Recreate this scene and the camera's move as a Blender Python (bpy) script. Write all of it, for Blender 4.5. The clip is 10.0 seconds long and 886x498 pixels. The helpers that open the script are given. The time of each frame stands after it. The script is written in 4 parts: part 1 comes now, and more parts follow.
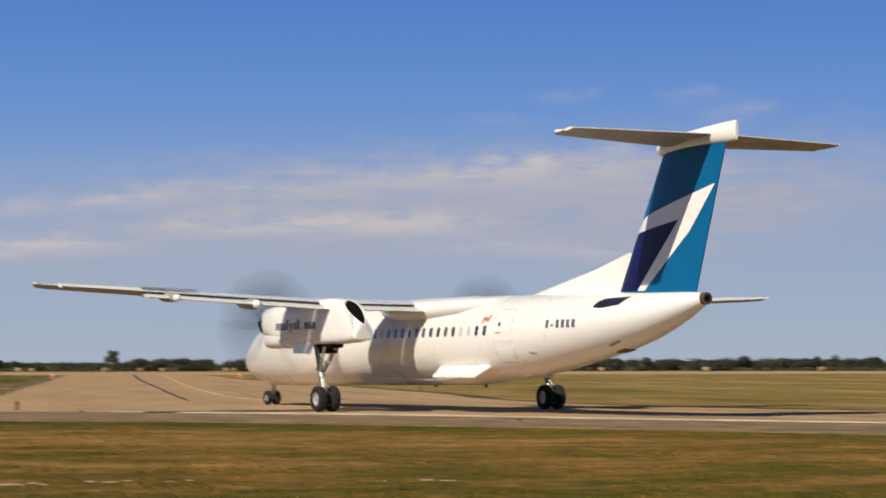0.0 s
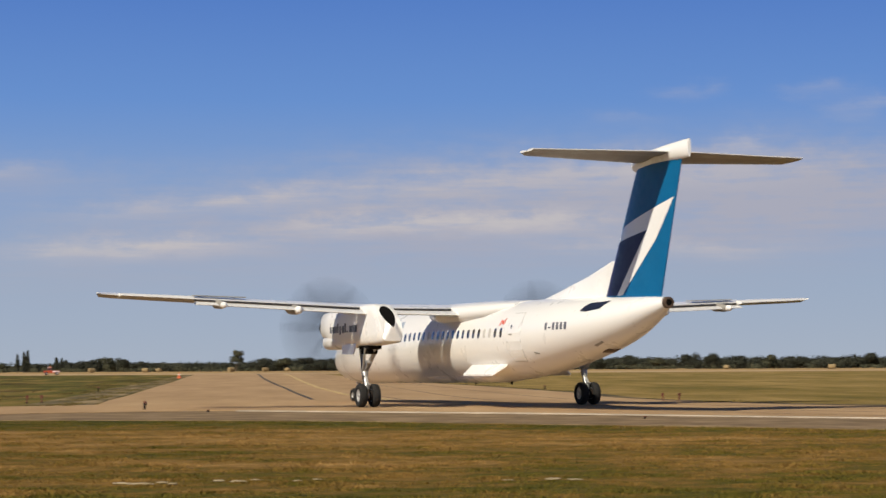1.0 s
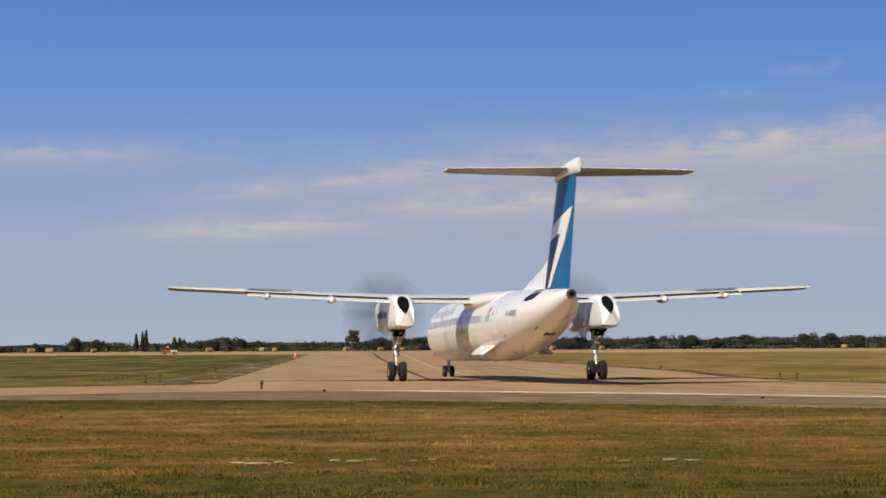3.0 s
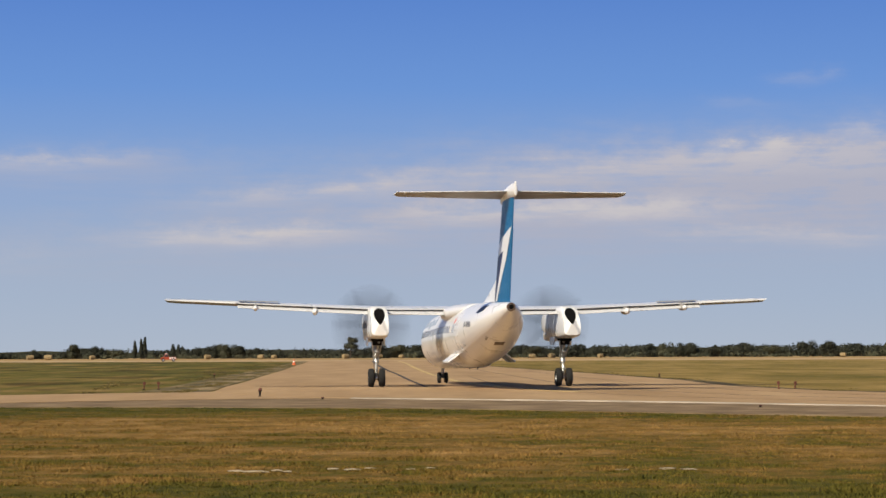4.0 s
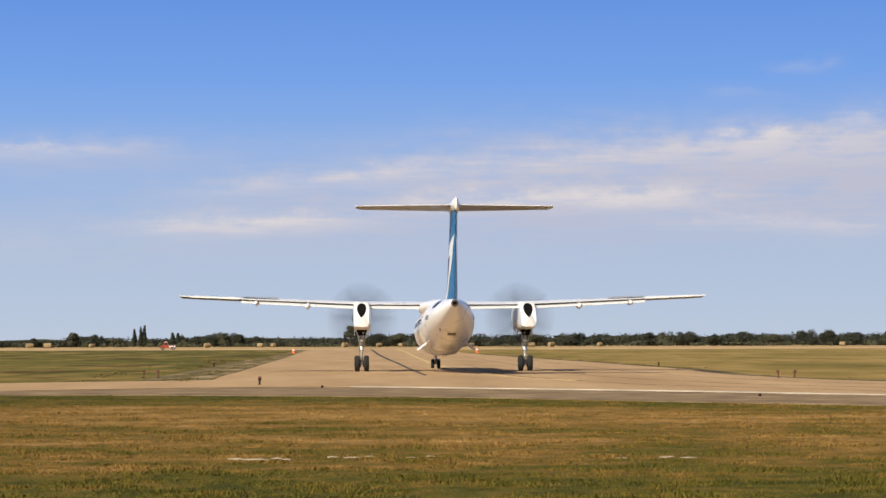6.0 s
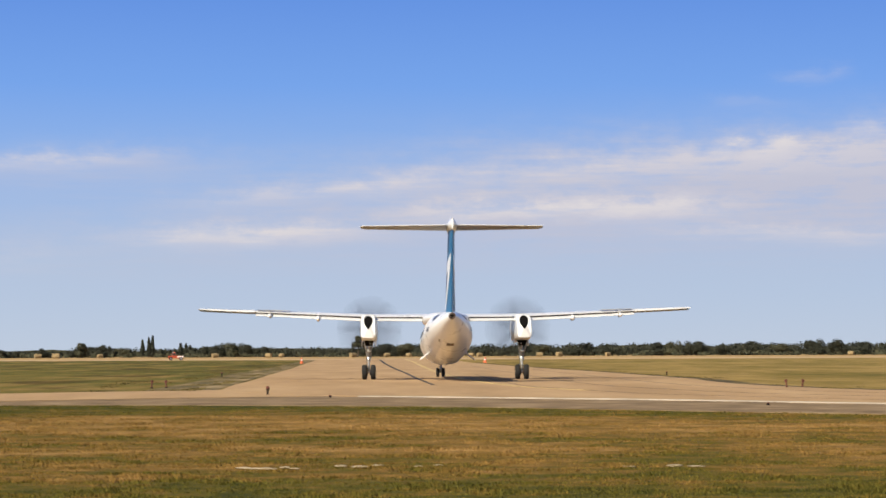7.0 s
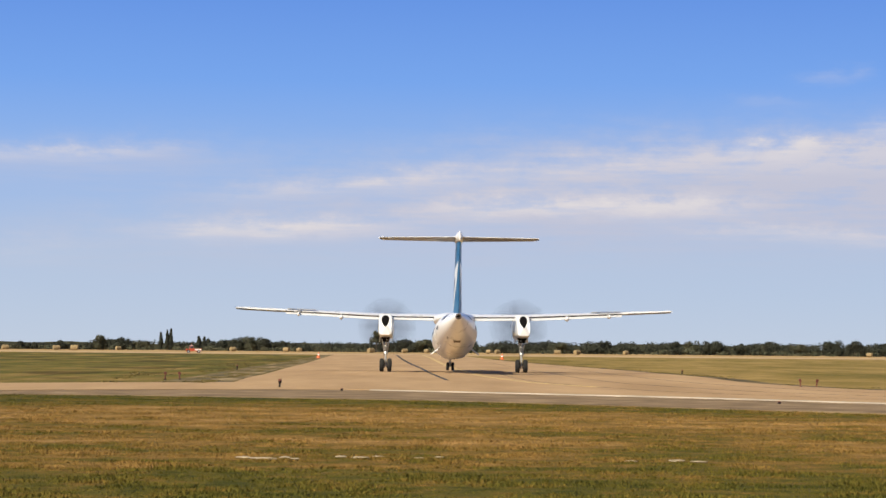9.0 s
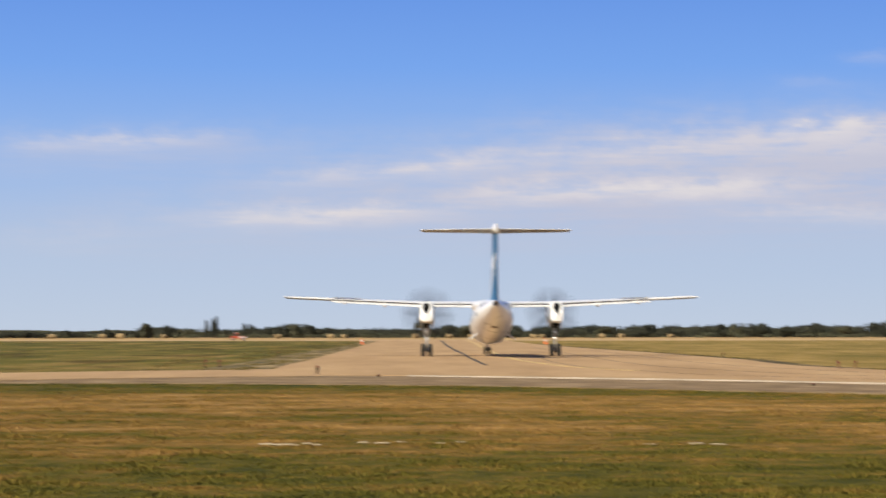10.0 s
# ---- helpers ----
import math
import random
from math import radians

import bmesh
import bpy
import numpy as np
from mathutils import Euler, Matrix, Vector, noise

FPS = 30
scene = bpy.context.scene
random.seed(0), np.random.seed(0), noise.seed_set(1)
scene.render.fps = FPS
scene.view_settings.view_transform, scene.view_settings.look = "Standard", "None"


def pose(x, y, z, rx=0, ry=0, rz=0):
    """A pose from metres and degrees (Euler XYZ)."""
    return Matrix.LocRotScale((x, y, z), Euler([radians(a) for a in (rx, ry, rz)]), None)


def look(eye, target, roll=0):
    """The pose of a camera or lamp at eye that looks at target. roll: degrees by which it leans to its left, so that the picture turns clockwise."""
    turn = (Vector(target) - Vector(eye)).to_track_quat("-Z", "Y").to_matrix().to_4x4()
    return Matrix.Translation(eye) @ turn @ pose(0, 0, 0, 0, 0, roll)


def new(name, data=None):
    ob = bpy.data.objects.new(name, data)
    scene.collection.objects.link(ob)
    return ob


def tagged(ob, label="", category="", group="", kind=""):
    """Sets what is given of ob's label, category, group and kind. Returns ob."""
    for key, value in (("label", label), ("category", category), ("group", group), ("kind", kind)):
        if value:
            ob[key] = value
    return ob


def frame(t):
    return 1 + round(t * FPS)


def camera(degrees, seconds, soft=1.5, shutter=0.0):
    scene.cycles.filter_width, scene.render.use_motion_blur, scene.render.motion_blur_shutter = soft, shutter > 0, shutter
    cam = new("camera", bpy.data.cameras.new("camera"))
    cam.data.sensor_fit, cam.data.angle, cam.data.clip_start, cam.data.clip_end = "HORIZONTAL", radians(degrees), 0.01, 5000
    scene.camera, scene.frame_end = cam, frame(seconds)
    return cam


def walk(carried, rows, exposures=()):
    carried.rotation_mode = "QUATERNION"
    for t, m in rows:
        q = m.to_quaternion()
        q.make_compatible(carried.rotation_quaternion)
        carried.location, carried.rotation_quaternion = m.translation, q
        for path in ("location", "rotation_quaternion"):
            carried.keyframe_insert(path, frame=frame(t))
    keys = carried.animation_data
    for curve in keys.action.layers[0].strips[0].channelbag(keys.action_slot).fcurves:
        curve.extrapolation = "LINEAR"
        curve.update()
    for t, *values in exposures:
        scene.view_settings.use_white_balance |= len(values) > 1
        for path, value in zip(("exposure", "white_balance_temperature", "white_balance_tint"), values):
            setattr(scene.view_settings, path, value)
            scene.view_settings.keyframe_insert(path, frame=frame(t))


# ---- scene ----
# ---------------------------------------------------------------- camera
LENS = 23.98
cam = camera(LENS, 10.0, soft=1.5, shutter=0.75)
TAXI_ROWS = [
    (0.0, 9.812, 70.681, 111.17),
    (0.5, 8.571, 73.897, 109.05),
    (1.0, 7.498, 77.145, 106.66),
    (1.5, 6.576, 80.433, 104.16),
    (2.0, 5.789, 83.768, 101.70),
    (2.5, 5.122, 87.154, 99.39),
    (3.0, 4.563, 90.594, 97.30),
    (3.5, 4.099, 94.089, 95.48),
    (4.0, 3.720, 97.641, 93.95),
    (4.5, 3.416, 101.249, 92.71),
    (5.0, 3.177, 104.909, 91.75),
    (5.5, 2.994, 108.618, 91.03),
    (6.0, 2.860, 112.371, 90.53),
    (6.5, 2.766, 116.162, 90.20),
    (7.0, 2.703, 119.981, 90.01),
    (7.5, 2.663, 123.819, 89.91),
    (8.0, 2.639, 127.667, 89.88),
    (8.5, 2.620, 131.510, 89.90),
    (9.0, 2.599, 135.336, 89.96),
    (9.5, 2.563, 139.129, 90.09),
    (10.0, 2.502, 142.873, 90.33),
]
CAMERA_ROWS = [
    (0.0, 0.016, -0.023, 1.410, 3.326, -7.931, -0.064),
    (0.5, -0.005, -0.029, 1.396, 3.667, -5.717, -0.607),
    (1.0, -0.012, -0.014, 1.412, 3.296, -4.570, -0.310),
    (1.5, -0.023, 0.042, 1.408, 3.341, -3.135, -0.408),
    (2.0, -0.023, -0.015, 1.416, 2.975, -2.116, -0.171),
    (2.5, -0.006, -0.025, 1.417, 2.661, -2.527, -0.246),
    (3.0, -0.015, 0.056, 1.418, 2.751, -1.411, -0.316),
    (3.2, 0.001, -0.005, 1.464, 2.863, -1.569, -0.260),
    (4.5, -0.012, 0.013, 1.413, 3.009, -1.093, -0.030),
    (5.0, -0.015, 0.048, 1.403, 3.116, -0.646, 0.132),
    (5.5, -0.002, 0.027, 1.431, 2.653, -0.884, -0.295),
    (5.7, -0.012, 0.018, 1.436, 2.639, -1.495, -0.258),
    (6.8, 0.007, -0.006, 1.420, 2.770, -1.136, 0.203),
    (7.0, -0.006, -0.030, 1.419, 2.918, -1.239, -0.228),
    (7.5, 0.001, -0.040, 1.418, 2.989, -0.708, -0.046),
    (8.0, 0.003, -0.023, 1.416, 2.798, -0.352, -0.105),
    (8.5, 0.039, 0.000, 1.417, 2.826, -0.119, -0.222),
    (9.0, 0.204, 0.108, 1.355, 2.823, -0.696, 0.532),
    (9.5, 0.302, -0.001, 1.393, 2.110, -1.298, -0.081),
    (10.0, 0.526, -0.110, 1.367, 2.409, 0.523, -0.057),
]


def camera_pose(x, y, z, tilt, pan, roll):
    return pose(x, y, z, 90 + tilt, 0, pan) @ pose(0, 0, 0, 0, 0, roll)


walk(cam, [(row[0], camera_pose(*row[1:])) for row in CAMERA_ROWS],
     exposures=[(0.0, 0.05), (1.0, 0.03), (3.0, 0.04), (5.0, 0.32), (7.5, 0.47), (10.0, 0.49)])

# ---------------------------------------------------------------- world and sun
SUN_AZIMUTH, SUN_ELEVATION = 229.0, 39.0     # degrees, counter-clockwise from +x
world = bpy.data.worlds.new("sky")
scene.world = world
world.use_nodes = True
wn = world.node_tree
sky = wn.nodes.new("ShaderNodeTexSky")
sky.sky_type = 'NISHITA'
sky.sun_disc = False
sky.sun_elevation = radians(SUN_ELEVATION)
sky.sun_rotation = radians(90 - SUN_AZIMUTH)
sky.altitude = 900
sky.air_density = 0.55
sky.dust_density = 0.6
sky.ozone_density = 1.0
wn.nodes["Background"].inputs["Strength"].default_value = 0.05
wn.links.new(sky.outputs[0], wn.nodes["Background"].inputs["Color"])

sun_data = bpy.data.lights.new("sun", 'SUN')
sun_data.energy = 5.0
sun_data.angle = radians(0.53)
sun_data.color = (1.0, 0.905, 0.74)
sun = new("sun", sun_data)
sa, se = radians(SUN_AZIMUTH), radians(SUN_ELEVATION)
sun.matrix_world = look((math.cos(sa) * math.cos(se) * 90, math.sin(sa) * math.cos(se) * 90, math.sin(se) * 90), (0, 0, 0))


# ---------------------------------------------------------------- materials
def node_mat(name):
    m = bpy.data.materials.new(name)
    m.use_nodes = True
    return m, m.node_tree, m.node_tree.nodes["Principled BSDF"]


def ramp(nt, fac, stops):
    r = nt.nodes.new("ShaderNodeValToRGB")
    while len(r.color_ramp.elements) < len(stops):
        r.color_ramp.elements.new(0.5)
    for e, (p, c) in zip(r.color_ramp.elements, stops):
        e.position, e.color = p, (*c, 1)
    nt.links.new(fac, r.inputs["Fac"])
    return r.outputs["Color"]


def noise_tex(nt, scale, detail=4.0, rough=0.55, stretch=(1, 1, 1), turn=0.0):
    co = nt.nodes.new("ShaderNodeTexCoord")
    mp = nt.nodes.new("ShaderNodeMapping")
    mp.inputs["Scale"].default_value = stretch
    mp.inputs["Rotation"].default_value = (0, 0, turn)
    nz = nt.nodes.new("ShaderNodeTexNoise")
    nz.inputs["Scale"].default_value = scale
    nz.inputs["Detail"].default_value = detail
    nz.inputs["Roughness"].default_value = rough
    nt.links.new(co.outputs["Object"], mp.inputs["Vector"])
    nt.links.new(mp.outputs[0], nz.inputs["Vector"])
    return nz.outputs["Fac"]


def mixed(nt, fac, a, b, mode='MIX'):
    mx = nt.nodes.new("ShaderNodeMix")
    mx.data_type, mx.blend_type = 'RGBA', mode
    for sock, val in ((mx.inputs[0], fac), (mx.inputs[6], a), (mx.inputs[7], b)):
        if isinstance(val, (int, float)):
            sock.default_value = val
        elif isinstance(val, tuple):
            sock.default_value = (*val, 1)
        else:
            nt.links.new(val, sock)
    return mx.outputs[2]


def bumped(nt, bsdf, height, strength, distance):
    b = nt.nodes.new("ShaderNodeBump")
    b.inputs["Strength"].default_value, b.inputs["Distance"].default_value = strength, distance
    nt.links.new(height, b.inputs["Height"])
    nt.links.new(b.outputs[0], bsdf.inputs["Normal"])


def worn(name, base, rough=0.5, metal=0.0, scale=1.5, amount=0.12, coat=0.0, bump=0.0, gloss=0.5, vary=1.0):
    """A painted or plain surface with stains at two scales."""
    m, nt, bsdf = node_mat(name)
    dark = tuple(c * (1 - amount) for c in base)
    light = tuple(min(1, c * (1 + amount * 0.6)) for c in base)
    big = ramp(nt, noise_tex(nt, scale, 5), [(0.35, dark), (0.65, light)])
    fine = ramp(nt, noise_tex(nt, scale * 14, 3), [(0.3, (1 - amount * 0.5,) * 3), (0.7, (1, 1, 1))])
    nt.links.new(mixed(nt, 1.0, big, fine, 'MULTIPLY'), bsdf.inputs["Base Color"])
    rr = ramp(nt, noise_tex(nt, scale * 5, 4), [(0.3, (max(0.02, rough - 0.08 * vary),) * 3), (0.7, (min(1, rough + 0.1 * vary),) * 3)])
    nt.links.new(rr, bsdf.inputs["Roughness"])
    bsdf.inputs["Metallic"].default_value = metal
    if coat:
        bsdf.inputs["Coat Weight"].default_value = coat
        bsdf.inputs["Coat Roughness"].default_value = 0.12
    if bump:
        bumped(nt, bsdf, noise_tex(nt, scale * 10, 4), 0.5, bump)
    bsdf.inputs["Specular IOR Level"].default_value = gloss
    return m


WHITE = worn("white_paint", (0.82, 0.81, 0.79), 0.28, scale=0.2, amount=0.018, coat=0.3, vary=0.15)
# grey that puts the shade below wings, flaps and tailplane into the colour
UNDER_SHADE = worn("grey_underside_shade", (0.30, 0.28, 0.25), 0.5, scale=0.6, amount=0.12)
TEAL = worn("teal_paint", (0.0, 0.115, 0.285), 0.38, scale=0.8, amount=0.08, gloss=0.28)
NAVY = worn("navy_paint", (0.004, 0.005, 0.062), 0.38, scale=0.8, amount=0.08, gloss=0.28)
BOOT_AND_GAP = worn("black_rubber_and_gap_shade", (0.03, 0.03, 0.032), 0.5, scale=2.0, amount=0.2)
SEAM = worn("panel_seam", (0.34, 0.33, 0.31), 0.6, scale=3.0, amount=0.2)
GLASS = worn("cabin_glass", (0.045, 0.046, 0.05), 0.12, scale=6.0, amount=0.3, coat=1.0, vary=0.2)
GLASS.node_tree.nodes["Principled BSDF"].inputs["Coat IOR"].default_value = 1.7
SHADE = worn("closed_window_shade", (0.55, 0.53, 0.50), 0.4, scale=6.0, amount=0.1)
SOOT_AND_SHADE = worn("soot_and_hollow_shade", (0.006, 0.0055, 0.005), 0.9, scale=4.0, amount=0.3, gloss=0.1)
STEEL = worn("gear_steel", (0.50, 0.50, 0.49), 0.38, metal=0.6, scale=6.0, amount=0.25)
ALLOY = worn("wheel_alloy", (0.62, 0.62, 0.61), 0.35, metal=0.5, scale=6.0, amount=0.2)
RUBBER = worn("tyre_rubber", (0.012, 0.0115, 0.011), 0.9, scale=8.0, amount=0.3, bump=0.004)
BLADE = worn("propeller_black", (0.008, 0.008, 0.012), 0.85, scale=4.0, amount=0.2)
INK = worn("dark_lettering", (0.05, 0.06, 0.10), 0.4, scale=6.0, amount=0.15)
FADED_INK = worn("thin_grey_lettering", (0.13, 0.135, 0.16), 0.4, scale=6.0, amount=0.15)
BLUE_GREY = worn("blue_grey_lettering", (0.30, 0.36, 0.45), 0.4, scale=6.0, amount=0.15)
RED = worn("red_marking", (0.60, 0.12, 0.08), 0.4, scale=6.0, amount=0.1)
RUST = worn("faded_red_stake", (0.15, 0.045, 0.026), 0.7, scale=9.0, amount=0.3)
INLET_SHADOW = worn("dark_blue_inlet_and_shadow", (0.012, 0.016, 0.04), 0.45, scale=4.0, amount=0.2)
BROWN_METAL = worn("bare_exhaust_metal", (0.16, 0.11, 0.075), 0.55, metal=0.4, scale=5.0, amount=0.3)
ORANGE = worn("orange_plastic", (0.80, 0.16, 0.04), 0.5, scale=6.0, amount=0.15)
RED_ORANGE = worn("red_orange_paint", (0.42, 0.065, 0.022), 0.45, scale=3.0, amount=0.15)
STAND = worn("dark_fixture_metal", (0.03, 0.022, 0.018), 0.8, scale=9.0, amount=0.25, gloss=0.15)
YELLOW = worn("yellow_line_paint", (0.54, 0.38, 0.16), 0.8, scale=0.9, amount=0.35)
SEALANT = worn("crack_sealant", (0.042, 0.036, 0.030), 0.8, scale=0.9, amount=0.3)
OLD_JOINT = worn("worn_joint", (0.17, 0.115, 0.06), 0.85, scale=0.5, amount=0.35)
STRAW = worn("straw", (0.31, 0.225, 0.11), 0.95, scale=3.0, amount=0.35, bump=0.05)
BARK = worn("bark", (0.12, 0.09, 0.06), 0.9, scale=4.0, amount=0.3)


def foliage(name, a, b):
    m, nt, bsdf = node_mat(name)
    geo = nt.nodes.new("ShaderNodeNewGeometry")
    c1 = ramp(nt, geo.outputs["Random Per Island"], [(0.0, a), (1.0, b)])
    c2 = ramp(nt, noise_tex(nt, 0.25, 3), [(0.35, (0.65, 0.65, 0.65)), (0.65, (1.0, 1.0, 1.0))])
    nt.links.new(mixed(nt, 1.0, c1, c2, 'MULTIPLY'), bsdf.inputs["Base Color"])
    bsdf.inputs["Roughness"].default_value = 0.85
    bsdf.inputs["Specular IOR Level"].default_value = 0.2
    return m


LEAF_DARK = foliage("dark_foliage", (0.034, 0.039, 0.027), (0.052, 0.054, 0.037))
LEAF_DULL = foliage("dusty_foliage", (0.055, 0.062, 0.038), (0.10, 0.095, 0.055))


def math_node(nt, op, a, b=None, c=None):
    nd = nt.nodes.new("ShaderNodeMath")
    nd.operation = op
    for sock, val in zip(nd.inputs, (a, b, c)):
        if isinstance(val, (int, float)):
            sock.default_value = val
        elif val is not None:
            nt.links.new(val, sock)
    return nd.outputs[0]


def ground_axes(nt):
    co = nt.nodes.new("ShaderNodeTexCoord")
    sp = nt.nodes.new("ShaderNodeSeparateXYZ")
    nt.links.new(co.outputs["Object"], sp.inputs[0])
    return sp.outputs["X"], sp.outputs["Y"]


def turf_colour(nt):
    """Worn turf: belts that were mown and dried differently, broken up by patches of a metre or two."""
    x, y = ground_axes(nt)
    bent = math_node(nt, 'MULTIPLY_ADD', noise_tex(nt, 0.16, 3, 0.6), 9.0, -4.5)
    along = math_node(nt, 'MULTIPLY_ADD', math_node(nt, 'ADD', y, bent), 1 / 48, -16 / 48)
    grey = [(0.0, 0.27), (0.13, 0.30), (0.19, 0.48), (0.26, 0.44), (0.32, 0.66), (0.40, 0.46), (0.50, 0.70), (0.70, 0.66), (0.85, 0.52), (1.0, 0.46)]
    dry = ramp(nt, along, [(p, (v,) * 3) for p, v in grey])
    big = math_node(nt, 'MULTIPLY_ADD', noise_tex(nt, 0.5, 6, 0.62, (0.75, 1, 1)), 1.5, -0.75)
    small = math_node(nt, 'MULTIPLY_ADD', noise_tex(nt, 2.1, 5, 0.65), 1.2, -0.6)
    value = math_node(nt, 'ADD', math_node(nt, 'ADD', dry, big), small)
    # greener strip beside the gravel
    beside = math_node(nt, 'ADD', math_node(nt, 'MULTIPLY_ADD', math_node(nt, 'MAXIMUM', math_node(nt, 'SUBTRACT', x, 1.0), 0.0), 0.93, y), math_node(nt, 'MULTIPLY', bent, 0.4))
    strip_fac = nt.nodes.new("ShaderNodeMapRange")
    strip_fac.inputs["From Min"].default_value, strip_fac.inputs["From Max"].default_value = 48.5, 53.0
    strip_fac.inputs["To Max"].default_value = -0.28
    nt.links.new(beside, strip_fac.inputs["Value"])
    value = math_node(nt, 'ADD', value, strip_fac.outputs[0])
    c = ramp(nt, value, [(0.08, (0.050, 0.051, 0.008)), (0.32, (0.095, 0.080, 0.012)), (0.50, (0.144, 0.093, 0.020)), (0.70, (0.216, 0.127, 0.036)), (1.0, (0.32, 0.20, 0.074))])
    return c


def ground_material():
    m, nt, bsdf = node_mat("dry_grassland")
    fine = noise_tex(nt, 7.0, 6, 0.75)
    near = turf_colour(nt)
    x, y = ground_axes(nt)
    # the meadow west of the taxiway is still green with brown ridges, the one east of it is dry
    bands = noise_tex(nt, 0.05, 6, 0.6, (1.6, 0.5, 1))
    patch = noise_tex(nt, 0.20, 6, 0.65, (1.6, 0.35, 1))
    both = mixed(nt, 0.5, bands, patch)
    west = ramp(nt, both, [(0.38, (0.055, 0.062, 0.011)), (0.47, (0.100, 0.094, 0.019)), (0.54, (0.168, 0.128, 0.034)), (0.62, (0.265, 0.18, 0.066))])
    east = ramp(nt, both, [(0.38, (0.120, 0.099, 0.022)), (0.47, (0.205, 0.150, 0.044)), (0.55, (0.285, 0.200, 0.069)), (0.64, (0.37, 0.262, 0.104))])
    ridge = ramp(nt, noise_tex(nt, 0.10, 4, 0.6, (1.5, 0.4, 1), 0.15), [(0.40, (0.52, 0.48, 0.42)), (0.47, (1, 1, 1)), (0.60, (1, 1, 1)), (0.66, (1.35, 1.2, 1.1))])
    west = mixed(nt, 1.0, west, ridge, 'MULTIPLY')
    side = nt.nodes.new("ShaderNodeMapRange")
    side.inputs["From Min"].default_value, side.inputs["From Max"].default_value = -14, 12
    nt.links.new(x, side.inputs["Value"])
    beyond = nt.nodes.new("ShaderNodeMapRange")
    beyond.inputs["From Min"].default_value, beyond.inputs["From Max"].default_value = 62, 78
    nt.links.new(y, beyond.inputs["Value"])
    c = mixed(nt, beyond.outputs[0], near, mixed(nt, side.outputs[0], west, east))
    grain = ramp(nt, fine, [(0.3, (0.72, 0.72, 0.68)), (0.7, (1.14, 1.11, 1.05))])
    c = mixed(nt, 1.0, c, grain, 'MULTIPLY')
    # stubble field beyond the airfield
    far = nt.nodes.new("ShaderNodeMapRange")
    far.inputs["From Min"].default_value, far.inputs["From Max"].default_value = 415, 430
    nt.links.new(y, far.inputs["Value"])
    straw = ramp(nt, noise_tex(nt, 0.02, 4, 0.6, (0.5, 2, 1)), [(0.3, (0.32, 0.21, 0.09)), (0.7, (0.42, 0.29, 0.135))])
    c = mixed(nt, far.outputs[0], c, straw)
    nt.links.new(c, bsdf.inputs["Base Color"])
    bsdf.inputs["Roughness"].default_value = 0.95
    bsdf.inputs["Specular IOR Level"].default_value = 0.1
    bumped(nt, bsdf, fine, 0.6, 0.05)
    return m


def blade_material():
    """Grass blades take the colour of the turf on which they stand."""
    m, nt, bsdf = node_mat("turf_blades")
    geo = nt.nodes.new("ShaderNodeNewGeometry")
    vary = ramp(nt, geo.outputs["Random Per Island"], [(0.0, (0.85, 0.87, 0.82)), (0.6, (1.15, 1.13, 1.08)), (1.0, (1.5, 1.4, 1.3))])
    nt.links.new(mixed(nt, 1.0, turf_colour(nt), vary, 'MULTIPLY'), bsdf.inputs["Base Color"])
    bsdf.inputs["Roughness"].default_value = 0.8
    bsdf.inputs["Specular IOR Level"].default_value = 0.15
    return m


def paving_material(name, a, b, c_, turn=0.0, scale=0.12, stretch=(2.2, 0.35, 1)):
    m, nt, bsdf = node_mat(name)
    big = ramp(nt, noise_tex(nt, scale, 5, 0.6, stretch, turn), [(0.34, a), (0.5, b), (0.66, c_)])
    fine = ramp(nt, noise_tex(nt, 12.0, 4, 0.7), [(0.3, (0.86,) * 3), (0.7, (1.06,) * 3)])
    spots = ramp(nt, noise_tex(nt, 0.9, 4, 0.6), [(0.3, (0.88,) * 3), (0.6, (1.0,) * 3)])
    c = mixed(nt, 1.0, mixed(nt, 1.0, big, fine, 'MULTIPLY'), spots, 'MULTIPLY')
    nt.links.new(c, bsdf.inputs["Base Color"])
    bsdf.inputs["Roughness"].default_value = 0.9
    bsdf.inputs["Specular IOR Level"].default_value = 0.25
    bumped(nt, bsdf, noise_tex(nt, 30.0, 3), 0.3, 0.01)
    return m


GRASSLAND = ground_material()
TURF = blade_material()
CONCRETE = paving_material("pale_concrete", (0.335, 0.216, 0.108), (0.40, 0.262, 0.136), (0.455, 0.306, 0.163), radians(2))
SHOULDER = paving_material("grey_gravel", (0.140, 0.094, 0.047), (0.215, 0.146, 0.077), (0.295, 0.208, 0.116), radians(20), 0.8, (0.8, 0.6, 1))
DIRT = paving_material("bare_dirt", (0.060, 0.050, 0.016), (0.155, 0.115, 0.044), (0.36, 0.26, 0.14), 0.1, 0.30, (2.0, 0.35, 1))
DARK_DIRT = paving_material("dark_verge_soil", (0.045, 0.034, 0.013), (0.085, 0.063, 0.024), (0.20, 0.145, 0.06), 0.1, 0.30, (2.0, 0.35, 1))
RUNWAY = paving_material("far_runway", (0.39, 0.275, 0.155), (0.45, 0.32, 0.185), (0.49, 0.36, 0.22), radians(90))
WHITE_LINE = worn("faded_white_line", (0.52, 0.44, 0.34), 0.85, scale=0.5, amount=0.3)


# ---------------------------------------------------------------- builders
def mesh_of(name, bm, material, smooth=False):
    me = bpy.data.meshes.new(name)
    bmesh.ops.recalc_face_normals(bm, faces=bm.faces)
    bm.to_mesh(me)
    bm.free()
    if material:
        me.materials.append(material)
    if smooth:
        me.polygons.foreach_set("use_smooth", [True] * len(me.polygons))
        me.set_sharp_from_angle(angle=radians(38))
    return me


